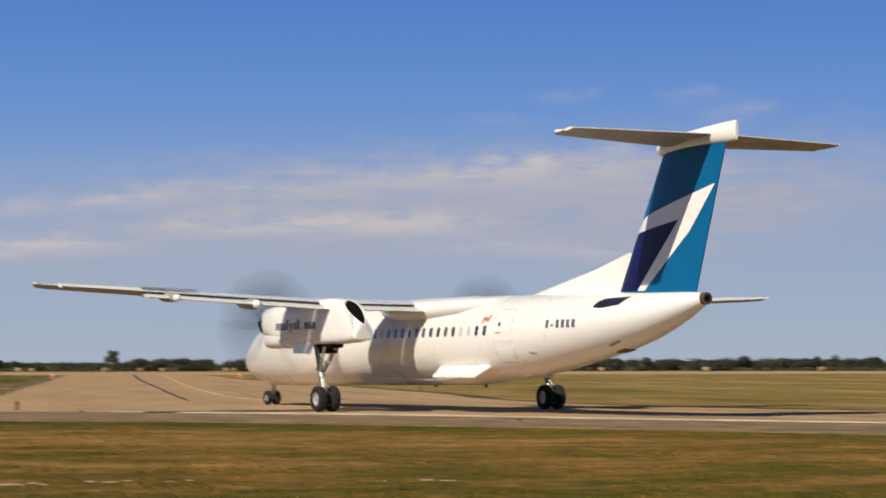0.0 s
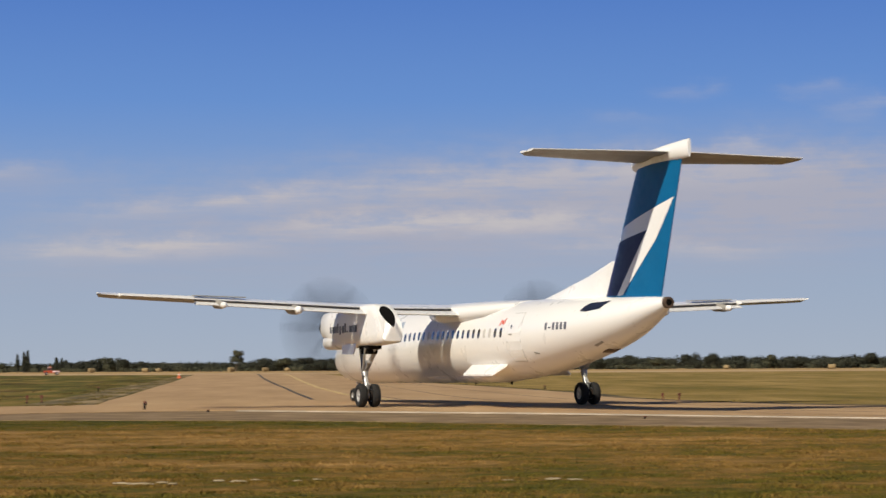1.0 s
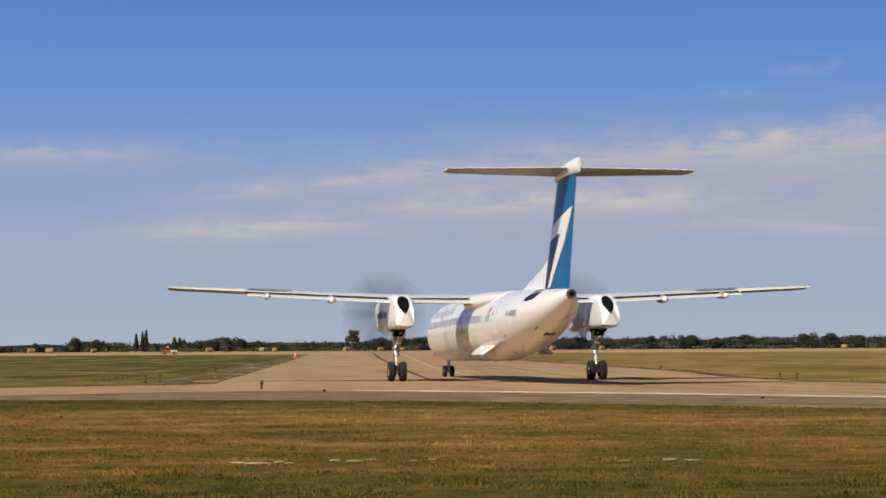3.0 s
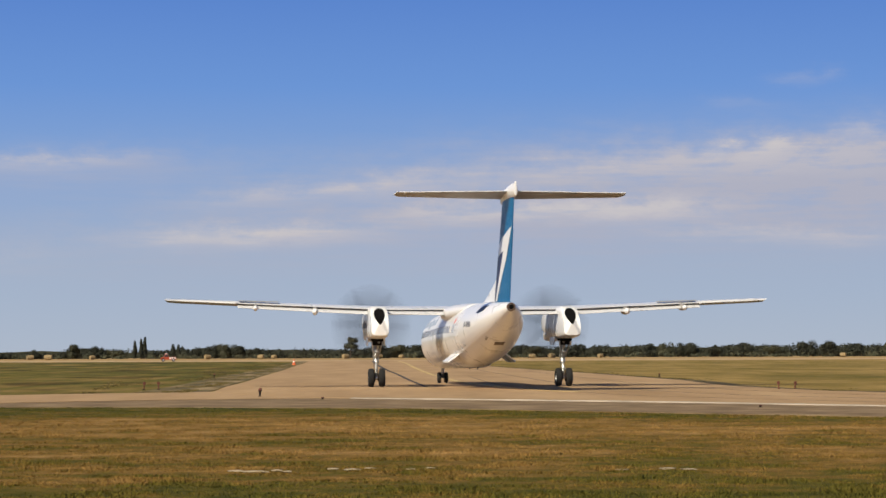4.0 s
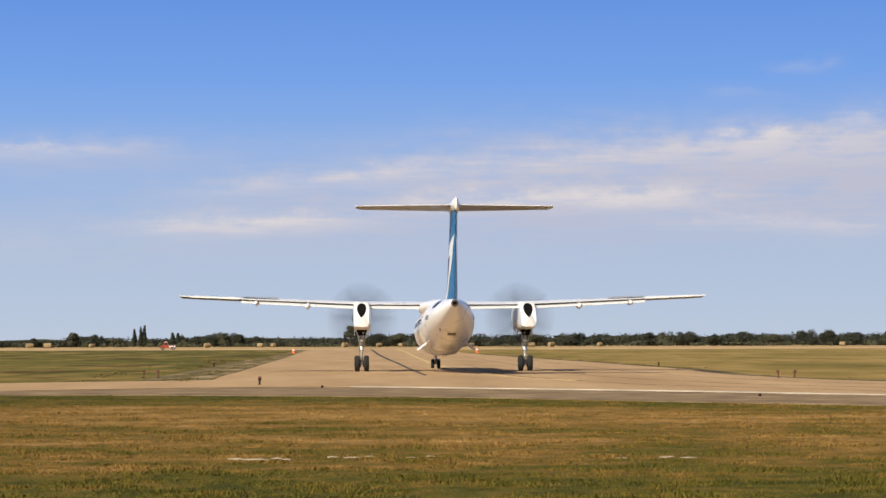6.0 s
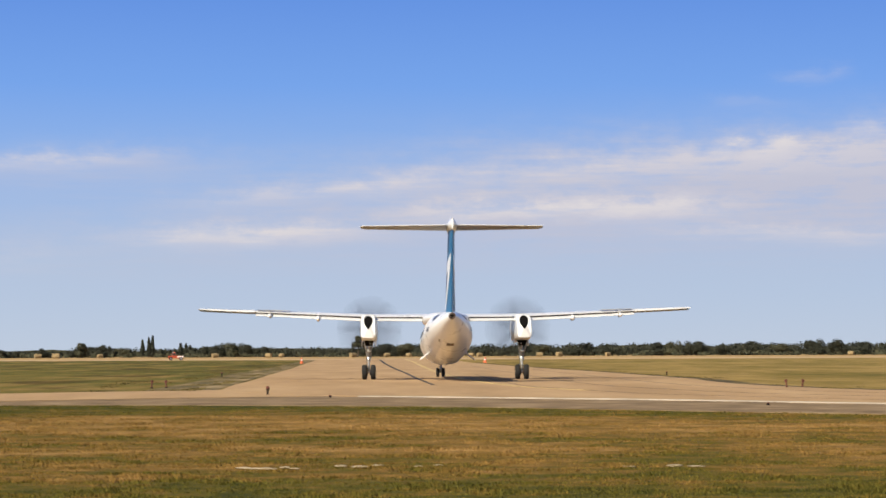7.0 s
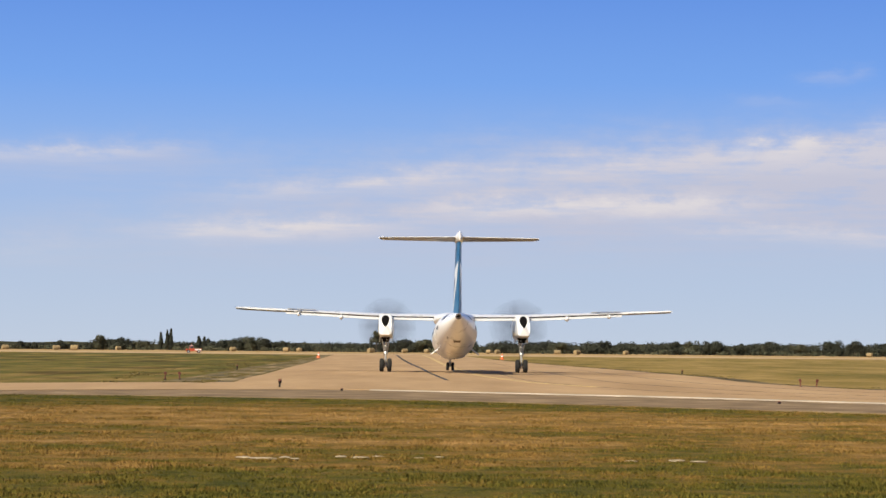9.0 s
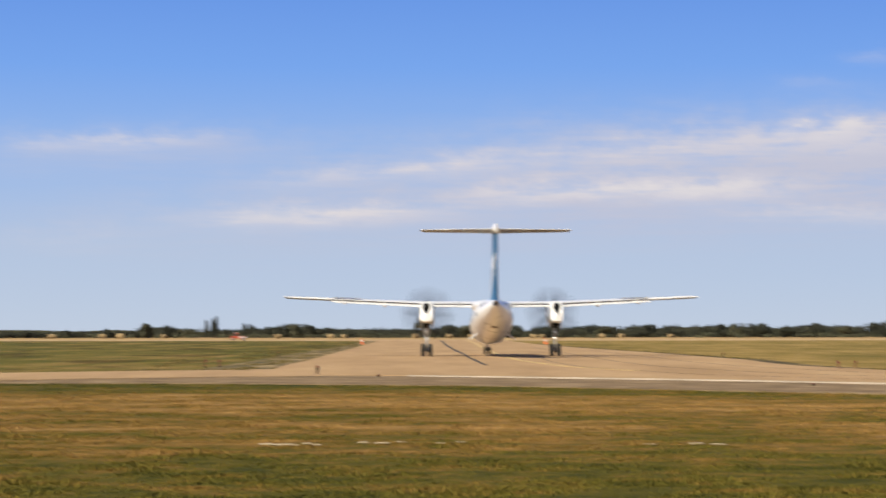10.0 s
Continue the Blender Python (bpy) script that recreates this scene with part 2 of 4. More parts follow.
def part(name, bm, material, parent, label="", smooth=False):
    ob = new(name, mesh_of(name, bm, material, smooth))
    ob.parent = parent
    return tagged(ob, label)


def soft_edge(ob):
    """Keeps the line between light and shade smooth on large round skins."""
    ob.cycles.shadow_terminator_geometry_offset = 0.2
    ob.cycles.shadow_terminator_offset = 0.0
    return ob


def shade_below(ob, under):
    """Paints shade on the faces that look down, with a second, darker material."""
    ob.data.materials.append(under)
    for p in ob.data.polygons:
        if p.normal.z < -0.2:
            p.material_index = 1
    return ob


def thing(name, bm, material, label, category, group="", kind="", smooth=False):
    return tagged(new(name, mesh_of(name, bm, material, smooth)), label, category, group, kind)


def holder(name, label, category, group="", kind=""):
    return tagged(new(name), label, category, group, kind)


def shared(name, mesh, parent, m, label=""):
    ob = new(name, mesh)
    ob.parent = parent
    ob.matrix_basis = m
    return tagged(ob, label)


def loft(rings, caps=True):
    """A skin over rings of equal numbers of points."""
    bm = bmesh.new()
    rows = [[bm.verts.new(p) for p in ring] for ring in rings]
    n = len(rows[0])
    for a, b in zip(rows, rows[1:]):
        for i in range(n):
            bm.faces.new((a[i], a[(i + 1) % n], b[(i + 1) % n], b[i]))
    if caps:
        bm.faces.new(rows[0])
        bm.faces.new(rows[-1][::-1])
    return bm


def oval(x, y, zb, zt, hw, n=32, power=2.0, slant=0.0):
    """An upright ring across x; power above 2 squares it, slant leans it back with height."""
    pts, zc, hz = [], (zb + zt) / 2, (zt - zb) / 2
    for i in range(n):
        a = 2 * math.pi * i / n
        c, s = math.cos(a), math.sin(a)
        u = math.copysign(abs(c) ** (2 / power), c)
        v = math.copysign(abs(s) ** (2 / power), s)
        pts.append((x + slant * v * hz, y + hw * u, zc + hz * v))
    return pts


def foil(le, te, thick, lift=0.0, n=9):
    """A wing section from leading edge le to trailing edge te (both Vectors); thick is its depth along up."""
    le, te = Vector(le), Vector(te)
    top, low = [], []
    for i in range(n + 1):
        u = (1 - math.cos(math.pi * i / n)) / 2
        t = thick * 10 * (0.2969 * math.sqrt(u) - 0.126 * u - 0.3516 * u * u + 0.2843 * u ** 3 - 0.1015 * u ** 4) + 0.012 * u
        p = le.lerp(te, u)
        top.append((p, t + lift * u * (1 - u)))
        low.append((p, -t + lift * u * (1 - u)))
    return top, low


def wing_ring(le, te, thick, up=(0, 0, 1), lift=0.0):
    up = Vector(up)
    top, low = foil(le, te, thick, lift)
    ring = [p + up * (t * 1.05) for p, t in top] + [p + up * (t * 0.95) for p, t in low[-1:0:-1]]
    return [tuple(q) for q in ring]


def box(bm, x0, x1, y0, y1, z0, z1, bevel=0.0):
    m = Matrix.Translation(((x0 + x1) / 2, (y0 + y1) / 2, (z0 + z1) / 2)) @ Matrix.Diagonal((x1 - x0, y1 - y0, z1 - z0, 1))
    made = bmesh.ops.create_cube(bm, size=1, matrix=m)
    if bevel:
        edges = list({e for v in made["verts"] for e in v.link_edges})
        bmesh.ops.bevel(bm, geom=edges, offset=bevel, segments=2, affect='EDGES', profile=0.5)
    return bm


def rod(bm, a, b, r, r2=None, n=12):
    a, b = Vector(a), Vector(b)
    m = Matrix.Translation((a + b) / 2) @ (b - a).to_track_quat('Z', 'Y').to_matrix().to_4x4()
    bmesh.ops.create_cone(bm, cap_ends=True, segments=n, radius1=r, radius2=r if r2 is None else r2, depth=(b - a).length, matrix=m)
    return bm


def turned(profile, n=28, axis='Y'):
    """A closed profile of (along, radius) turned round an axis."""
    bm = bmesh.new()
    rows = []
    for i in range(n):
        a = 2 * math.pi * i / n
        c, s = math.cos(a), math.sin(a)
        rows.append([bm.verts.new((r * c, h, r * s) if axis == 'Y' else (h, r * c, r * s)) for h, r in profile])
    k = len(profile)
    for i in range(n):
        for j in range(k):
            bm.faces.new((rows[i][j], rows[i][(j + 1) % k], rows[(i + 1) % n][(j + 1) % k], rows[(i + 1) % n][j]))
    return bm


# ---------------------------------------------------------------- ground and paving
def land(x, y):
    """Height of the ground: level round the junction, rising a little far off."""
    q = min(1.0, max(0.0, (math.hypot(x, y) - 180) / 420))
    return 0.9 * q * q * (3 - 2 * q)


def ground_sheet():
    bm = bmesh.new()
    xs = [-4500, -2500, -1200, -700] + list(range(-450, 451, 30)) + [700, 1200, 2500, 4500]
    ys = [-4500, -2000, -600, -100] + list(range(0, 1001, 20)) + [1300, 2000, 3000, 4500]
    grid = [[bm.verts.new((x, y, land(x, y) + (0 if y < 1400 else 0.0))) for x in xs] for y in ys]
    for a, b in zip(grid, grid[1:]):
        for i in range(len(xs) - 1):
            bm.faces.new((a[i], a[i + 1], b[i + 1], b[i]))
    return thing("ground", bm, GRASSLAND, "dry yellow-green airfield grass reaching the horizon", "ground", kind="structure")


def strip(name, left, right, lift, material, label, category, kind="structure"):
    """Paving between two edge lines with the same number of points, a little above the ground, with a rim."""
    bm = bmesh.new()
    tops, foots = [], []
    pairs = []
    for (a0, b0), (a1, b1) in zip(zip(left, right), zip(left[1:], right[1:])):
        n = max(1, int(max(math.dist(a0, a1), math.dist(b0, b1)) / 12))
        for i in range(n):
            u = i / n
            pairs.append(((a0[0] + (a1[0] - a0[0]) * u, a0[1] + (a1[1] - a0[1]) * u), (b0[0] + (b1[0] - b0[0]) * u, b0[1] + (b1[1] - b0[1]) * u)))
    pairs.append((left[-1], right[-1]))
    for (ax, ay), (bx, by) in pairs:
        row = []
        for k in range(5):
            u = k / 4
            x, y = ax + (bx - ax) * u, ay + (by - ay) * u
            row.append(bm.verts.new((x, y, land(x, y) + lift)))
        tops.append(row)
        foots.append((bm.verts.new((ax, ay, land(ax, ay) - 0.15)), bm.verts.new((bx, by, land(bx, by) - 0.15))))
    for i in range(len(tops) - 1):
        a, b = tops[i], tops[i + 1]
        for k in range(4):
            bm.faces.new((a[k], a[k + 1], b[k + 1], b[k]))
        bm.faces.new((a[0], b[0], foots[i + 1][0], foots[i][0]))
        bm.faces.new((a[4], foots[i][1], foots[i + 1][1], b[4]))
    return thing(name, bm, material, label, category, kind=kind)


def dense(line, step=20.0):
    out = []
    for (ax, ay), (bx, by) in zip(line, line[1:]):
        n = max(1, int(math.hypot(bx - ax, by - ay) / step))
        out += [(ax + (bx - ax) * i / n, ay + (by - ay) * i / n) for i in range(n)]
    return out + [line[-1]]


def even(line, n):
    """The same line as n points at even steps."""
    d = [0.0]
    for a, b in zip(line, line[1:]):
        d.append(d[-1] + math.hypot(b[0] - a[0], b[1] - a[1]))
    q = np.linspace(0, d[-1], n)
    return list(zip(np.interp(q, d, [p[0] for p in line]), np.interp(q, d, [p[1] for p in line])))


def paving():
    # shoulder of gravel before the junction
    strip("shoulder", even([(-70, 38), (-30, 55), (-11.8, 61.4), (-6.8, 60.6), (1.1, 57.8), (6.8, 52.2), (11.6, 47.9), (15.7, 43.4), (60, -2)], 40),
          even([(-70, 46), (-30, 64), (-12, 74), (-6, 80), (2, 78), (10, 66), (18, 58), (66, 10)], 40), 0.02, SHOULDER,
          "grey gravel shoulder between grass and concrete taxiway", "shoulder")
    # branch of the taxiway that runs off to the left, the junction and the way on
    strip("taxiway_branch", even([(-70, 12), (-12.6, 66.0), (-7.7, 69.8), (-2.6, 72.6), (4, 74)], 24),
          even([(-82, 18), (-15.3, 79.5), (-8.8, 85.4), (-6.0, 88.0), (4, 90)], 24), 0.035, CONCRETE,
          "pale worn concrete taxiway branch", "taxiway")
    strip("taxiway", [(60, 12.5), (32, 39.8), (13.4, 57.9), (8.0, 64.0), (1.3, 69.6), (-2.6, 72.6), (-6.0, 80), (-7.3, 86.4), (-7.9, 100), (-8.2, 115), (-10.2, 177), (-14.1, 318), (-16.6, 428)],
          [(78, 18), (42, 50), (25, 66), (21.5, 71), (18.8, 77), (17.2, 83), (16.4, 90), (15.8, 97), (16.0, 106), (16.8, 120), (16.2, 177), (11.5, 318), (9.2, 428)], 0.04, CONCRETE,
          "pale tan concrete taxiway running straight off to the runway", "taxiway")
    strip("runway", dense([(-900, 428), (900, 428)], 60), dense([(-900, 472), (900, 472)], 60), 0.04, RUNWAY, "far pale runway crossing the grass", "runway")
    strip("dirt_edge_left", even([(-10.5, 85), (-11, 110), (-13, 160), (-16.5, 318), (-18.5, 426)], 30),
          even([(-7.6, 87), (-8.5, 115), (-10.5, 177), (-14.4, 318), (-16.9, 426)], 30), 0.015, DIRT, "bare brown dirt along the taxiway edge", "dirt")
    strip("dirt_edge_right", even([(24, 66.5), (16.8, 83), (15.5, 97), (16.6, 120), (16.0, 177), (11.3, 318)], 30),
          even([(27, 67), (18.2, 84), (17.0, 97), (18.2, 120), (17.4, 177), (12.4, 318)], 30), 0.015, DARK_DIRT, "narrow dark dirt verge along the taxiway", "dirt")
    # painted and sealed lines
    strip("edge_line", even([(66, 6.3), (13.4, 57.7), (8.0, 63.7), (1.3, 69.2), (-1.4, 71.4)], 30),
          even([(66.3, 6.8), (13.7, 58.2), (8.4, 64.4), (1.5, 70.0), (-1.3, 72.1)], 30), 0.046, WHITE_LINE, "faded white edge line on concrete", "line")
    strip("centre_line", even([(7.2, 81), (5.2, 90), (3.6, 115), (3.0, 159), (2.3, 344), (1.2, 426)], 60),
          even([(7.5, 81), (5.5, 90), (3.95, 115), (3.4, 159), (2.9, 344), (1.8, 426)], 60), 0.055, YELLOW, "faded yellow taxiway centre line", "line")
    strip("sealed_joint", even([(1.55, 97), (1.0, 125), (0.45, 164), (-2.1, 304), (-4.0, 426)], 40),
          even([(1.72, 97), (1.19, 125), (0.69, 164), (-1.72, 304), (-3.55, 426)], 40), 0.055, SEALANT, "dark sealed joint along the taxiway", "joint")


    # long joints and rubber streaks that follow the bend
    for off, wide, y_end in ((3.2, 0.10, 200), (7.0, 0.13, 260), (10.5, 0.09, 150)):
        bend = [(45 - off * 0.72, 38.5 - off * 0.7), (24.5 - off * 0.75, 65 - off * 0.7), (18.6 - off * 0.95, 77 - off * 0.35), (16.2 - off, 92), (15.7 - off, 110), (16.0 - off, y_end)]
        strip("sealed_joint", even(bend, 40), even([(x + wide, y + wide) for x, y in bend], 40), 0.047, OLD_JOINT, "faint dark joint along the taxiway bend", "joint")


ground_sheet()
paving()


# ---------------------------------------------------------------- airliner
def turboprop():
    plane = holder("airplane", "white twin-engine turboprop airliner with teal and navy T-tail, taxiing away", "airplane")
    # fuselage
    secs = [(15.92, 1.80, 1.84, 0.02), (15.8, 1.58, 2.08, 0.22), (15.45, 1.34, 2.36, 0.48), (14.9, 1.14, 2.65, 0.74), (14.2, 1.00, 2.98, 0.96), (13.4, 0.91, 3.40, 1.15),
            (12.5, 0.88, 3.66, 1.28), (11.4, 0.87, 3.75, 1.345), (7.5, 0.87, 3.75, 1.345), (4.0, 0.87, 3.75, 1.345), (1.0, 0.88, 3.75, 1.345), (-2.0, 0.91, 3.75, 1.345),
            (-4.6, 1.00, 3.75, 1.345), (-6.2, 1.14, 3.75, 1.33), (-7.8, 1.34, 3.74, 1.28), (-9.4, 1.60, 3.72, 1.18), (-10.9, 1.86, 3.68, 1.04), (-12.3, 2.17, 3.64, 0.86),
            (-13.4, 2.50, 3.61, 0.65), (-14.3, 2.84, 3.58, 0.44), (-14.9, 3.10, 3.54, 0.25), (-15.12, 3.19, 3.52, 0.17)]
    # the body droops a little towards the nose
    def droop(x):
        return 0.017 * max(0.0, x - 3.0)

    secs = [(x, zb - 0.6 * droop(x), zt - droop(x), hw) for x, zb, zt, hw in secs]
    # finer, rounded-off sections
    cols = np.array(secs[::-1])
    xs = np.concatenate([np.arange(-15.12, 12.6, 0.11), np.linspace(12.6, 15.92, 40)])
    fine = []
    ds = np.linspace(-1, 1, 301)
    bell = 1 + np.cos(math.pi * ds)
    for x in xs:
        reach = min(1.5, x + 15.12, 15.92 - x)
        fine.append((x, *[float(np.average(np.interp(x + ds * reach, cols[:, 0], cols[:, k]), weights=bell)) for k in (1, 2, 3)]))
    secs = fine[::-1]
    soft_edge(part("fuselage", loft([oval(x, 0, zb, zt, hw, 160) for x, zb, zt, hw in secs]), WHITE, plane, "round white painted fuselage", True))
    end = part("tail_cone", loft([oval(-15.05, 0, 3.175, 3.535, 0.18, 24), oval(-15.24, 0, 3.19, 3.53, 0.17, 24), oval(-15.245, 0, 3.25, 3.47, 0.11, 24), oval(-14.95, 0, 3.255, 3.465, 0.10, 24)]),
               BROWN_METAL, plane, "brown bare-metal exhaust ring", True)
    part("exhaust_hole", loft([oval(-15.0, 0, 3.26, 3.46, 0.10, 20), oval(-15.235, 0, 3.26, 3.46, 0.10, 20)]), SOOT_AND_SHADE, end, "black exhaust opening")

    def skin(x, z, out=0.0):
        """Half-width of the fuselage at x and height z."""
        for (x0, b0, t0, w0), (x1, b1, t1, w1) in zip(secs, secs[1:]):
            if x0 >= x >= x1:
                u = (x0 - x) / (x0 - x1)
                zb, zt, hw = b0 + (b1 - b0) * u, t0 + (t1 - t0) * u, w0 + (w1 - w0) * u
                zc, hz = (zb + zt) / 2, (zt - zb) / 2
                return hw * math.sqrt(max(0.0, 1 - ((z - zc) / hz) ** 2)) + out
        return 0.0

    def patch(name, outline, material, label="", side=1, out=0.012, parent=plane, inset=0.03):
        """A thin plate that lies on the skin, from an outline in x and z."""
        bm = bmesh.new()
        vs = [bm.verts.new((x, side * skin(x, z, out), z)) for x, z in outline]
        f = bm.faces.new(vs)
        bm.normal_update()
        bmesh.ops.triangulate(bm, faces=[f])
        bmesh.ops.subdivide_edges(bm, edges=bm.edges[:], cuts=2, use_grid_fill=True)
        for v in bm.verts:
            v.co.y = side * skin(v.co.x, v.co.z, out)
        ext = bmesh.ops.extrude_face_region(bm, geom=bm.faces[:])
        for v in ext["geom"]:
            if isinstance(v, bmesh.types.BMVert):
                v.co.y -= side * inset
        return part(name, bm, material, parent, label)

    def rounded(x0, x1, z0, z1, r, n=4):
        pts = []
        for cx, cz, a0 in ((x1 - r, z1 - r, 0), (x0 + r, z1 - r, 90), (x0 + r, z0 + r, 180), (x1 - r, z0 + r, 270)):
            for k in range(n + 1):
                a = radians(a0 + 90 * k / n)
                pts.append((cx + r * math.cos(a), cz + r * math.sin(a)))
        return pts

    # cabin windows, some with the shade drawn
    for side in (1, -1):
        for k in range(34):
            x = -5.18 + 0.505 * k
            if side == 1 and x > 12.2:
                continue
            drawn = k in (2, 3, 14) if side == 1 else k in (5, 12)
            patch("cabin_window", rounded(x - 0.098, x + 0.098, 2.46 - droop(x), 2.79 - droop(x), 0.09), SHADE if drawn else GLASS,
                  "cabin window with its shade drawn" if drawn else "", side)
        # door with its seam
        door = [(-6.72, 1.62), (-6.84, 2.0), (-6.84, 2.9), (-6.72, 3.28), (-5.85, 3.28), (-5.72, 2.9), (-5.72, 2.0), (-5.85, 1.62)]
        patch("door_seam", door, SEAM, "grey seam round the rear cabin door", side, 0.006)
        cx, cz = -6.28, 2.45
        leaf = patch("door", [(cx + (x - cx) * 0.965, cz + (z - cz) * 0.982) for x, z in door], WHITE, "white rear cabin door", side, 0.012)
        patch("door_handle", [(-6.15, 2.52), (-6.15, 2.57), (-5.9, 2.57), (-5.9, 2.52)], SEAM, "grey door handle", side, 0.02, leaf)
        patch("door_window", rounded(-6.09, -5.99, 2.74, 2.88, 0.045), GLASS, "small dark door window", side, 0.02, leaf)
        patch("drain_mask", [(-7.9, 1.86), (-7.9, 1.9), (-7.55, 1.94), (-7.6, 1.86)], SEAM, "", side, 0.008)
        # markings: plain bars for the registration, a small red flag
        for k, (w, gap) in enumerate(((0.14, 0), (0.12, 1), (0.14, 0), (0.15, 0), (0.14, 0), (0.15, 0))):
            x0 = -8.68 - 0.262 * k
            z0 = 2.885
            if k == 1:
                patch("registration_bar", [(x0 - w, z0 - 0.19), (x0 - w, z0 - 0.14), (x0, z0 - 0.14), (x0, z0 - 0.19)], INK, "dark registration marking bar", side)
            else:
                patch("registration_bar", [(x0 - w, z0 - 0.24), (x0 - w, z0), (x0, z0), (x0, z0 - 0.24)], FADED_INK, "dark registration marking bar", side)
        patch("flag_mark", [(-5.32, 2.9), (-5.36, 3.12), (-5.28, 3.12), (-5.24, 2.9)], RED, "small red flag marking", side)
        patch("flag_mark", [(-4.98, 2.86), (-5.02, 3.08), (-4.94, 3.08), (-4.9, 2.86)], RED, "small red flag marking", side)
        patch("flag_mark", [(-5.22, 2.93), (-5.2, 3.05), (-5.05, 3.03), (-5.06, 2.91)], RED, "small red flag marking", side)
        # brand mark on the forward body: plain slanted bars
        for k in range(9):
            x0 = 11.2 - 0.70 * k
            tall, low = 0.10 if k in (0, 4, 7) else 0.0, droop(x0)
            foot, head = 2.98 - low - tall * (k == 4), 3.27 - low + tall
            patch("brand_bar", [(x0 - 0.56, foot), (x0 - 0.42, head), (x0 - 0.02, head), (x0 - 0.16, foot)], BLUE_GREY,
                  "slanted blue-grey brand bar", side)
        # inlet scoop at the foot of the fin, its patch widened to paint the tail's shadow
        patch("tail_inlet_shadow", [(-10.80, 3.22), (-10.92, 3.38), (-11.15, 3.47), (-12.25, 3.50), (-12.0, 3.27), (-11.2, 3.19)], INLET_SHADOW, "dark air inlet and painted tail shadow below the fin", side, 0.02)
        # strake under the rear body
        st = bmesh.new()
        rim = [(-1.9, 1.05, 1.50), (-5.1, 1.05, 1.50), (-4.8, 1.5, 1.16), (-2.1, 1.5, 1.16)]
        up = [st.verts.new((x, side * y, z + 0.03)) for x, y, z in rim]
        dn = [st.verts.new((x, side * y, z - 0.03)) for x, y, z in rim]
        st.faces.new(up)
        st.faces.new(dn[::-1])
        for i in range(4):
            st.faces.new((up[i], up[(i + 1) % 4], dn[(i + 1) % 4], dn[i]))
        part("belly_strake", st, WHITE, plane, "white strake low on the body")
    # belly and tail details
    part("belly_fairing", loft([oval(4.6, 0, 0.89, 1.2, 0.3, 32), oval(3.6, 0, 0.84, 1.45, 0.72, 32, 2.2), oval(-2.6, 0, 0.88, 1.45, 0.72, 32, 2.2), oval(-4.4, 0, 1.02, 1.35, 0.35, 32)]),
         WHITE, plane, "white belly fairing", True)
    for x, h in ((0.4, 0.07), (-3.0, 0.05)):
        b = bmesh.new()
        box(b, x - 0.09, x + 0.06, -0.012, 0.012, 0.86 - h, 0.95)
        part("antenna", b, STAND, plane, "small dark belly antenna")
    patch("vent_slot", [(-11.2, 2.06), (-11.2, 2.11), (-11.75, 2.24), (-11.75, 2.19)], SEAM, "brown vent under the tail", 1)
    rings = []
    for x in (-11.0, -11.2, -11.45):
        low = float(np.interp(x, xs, [f[1] for f in fine]))
        rings.append([(x, -0.2, low - 0.02), (x, 0.2, low - 0.02), (x, 0.2, low + 0.06), (x, -0.2, low + 0.06)])
    part("belly_vent", loft(rings), BROWN_METAL, plane, "dark brown vent under the tail")

    # wing: centre section, then each side with flap, aileron and fairings
    part("wing_root_fairing", loft([oval(3.1, 0, 3.3, 3.72, 0.5, 28, 2.6), oval(2.4, 0, 3.1, 3.76, 1.1, 28, 2.6), oval(1.0, 0, 2.95, 3.82, 1.32, 28, 2.8), oval(-1.0, 0, 2.95, 3.82, 1.33, 28, 2.8),
                                   oval(-3.0, 0, 3.05, 3.81, 1.2, 28, 2.5), oval(-4.9, 0, 3.3, 3.76, 0.7, 28, 2.2)]), WHITE, plane, "white fairing over the wing root", True)
    for side in (1, -1):
        def w(x, y, z):
            return (x, side * y, z)
        main = [wing_ring(w(2.0, 0.8, 3.58), w(-0.42, 0.8, 3.59), 0.185), wing_ring(w(2.0, 4.4, 3.60), w(-0.42, 4.4, 3.61), 0.175),
                wing_ring(w(1.50, 10.9, 3.91), w(0.14, 10.9, 3.91), 0.115)]
        shade_below(part("wing", loft(main), WHITE, plane, "white high wing, underside coloured grey as in shade", True), UNDER_SHADE)
        outer = [wing_ring(w(1.50, 10.9, 3.91), w(0.14, 10.9, 3.91), 0.115), wing_ring(w(1.22, 13.6, 4.02), w(0.30, 13.6, 4.03), 0.10), wing_ring(w(1.0, 14.1, 4.04), w(0.25, 14.1, 4.05), 0.085),
                 wing_ring(w(0.7, 14.21, 4.09), w(0.2, 14.21, 4.085), 0.02)]
        shade_below(part("wing_tip", loft(outer), WHITE, plane, "", True), UNDER_SHADE)
        boots = [wing_ring(w(2.03, 5.0, 3.67), w(1.78, 5.0, 3.67), 0.06), wing_ring(w(1.56, 10.0, 3.88), w(1.40, 10.0, 3.88), 0.04), wing_ring(w(1.26, 13.6, 4.075), w(1.12, 13.6, 4.07), 0.04)]
        part("deicing_boot", loft(boots), BOOT_AND_GAP, plane, "black rubber leading-edge boot", True)
        for y0, y1, xa, xb, ta in ((1.34, 3.95, -0.47, -0.47, 0.075), (4.86, 10.85, -0.45, 0.10, 0.07)):
            c0, c1 = (0.78, 0.78) if y0 < 2 else (0.78, 0.56)
            z0, z1 = 3.435 + 0.03 * (y0 > 4), 3.445 if y0 < 2 else 3.765
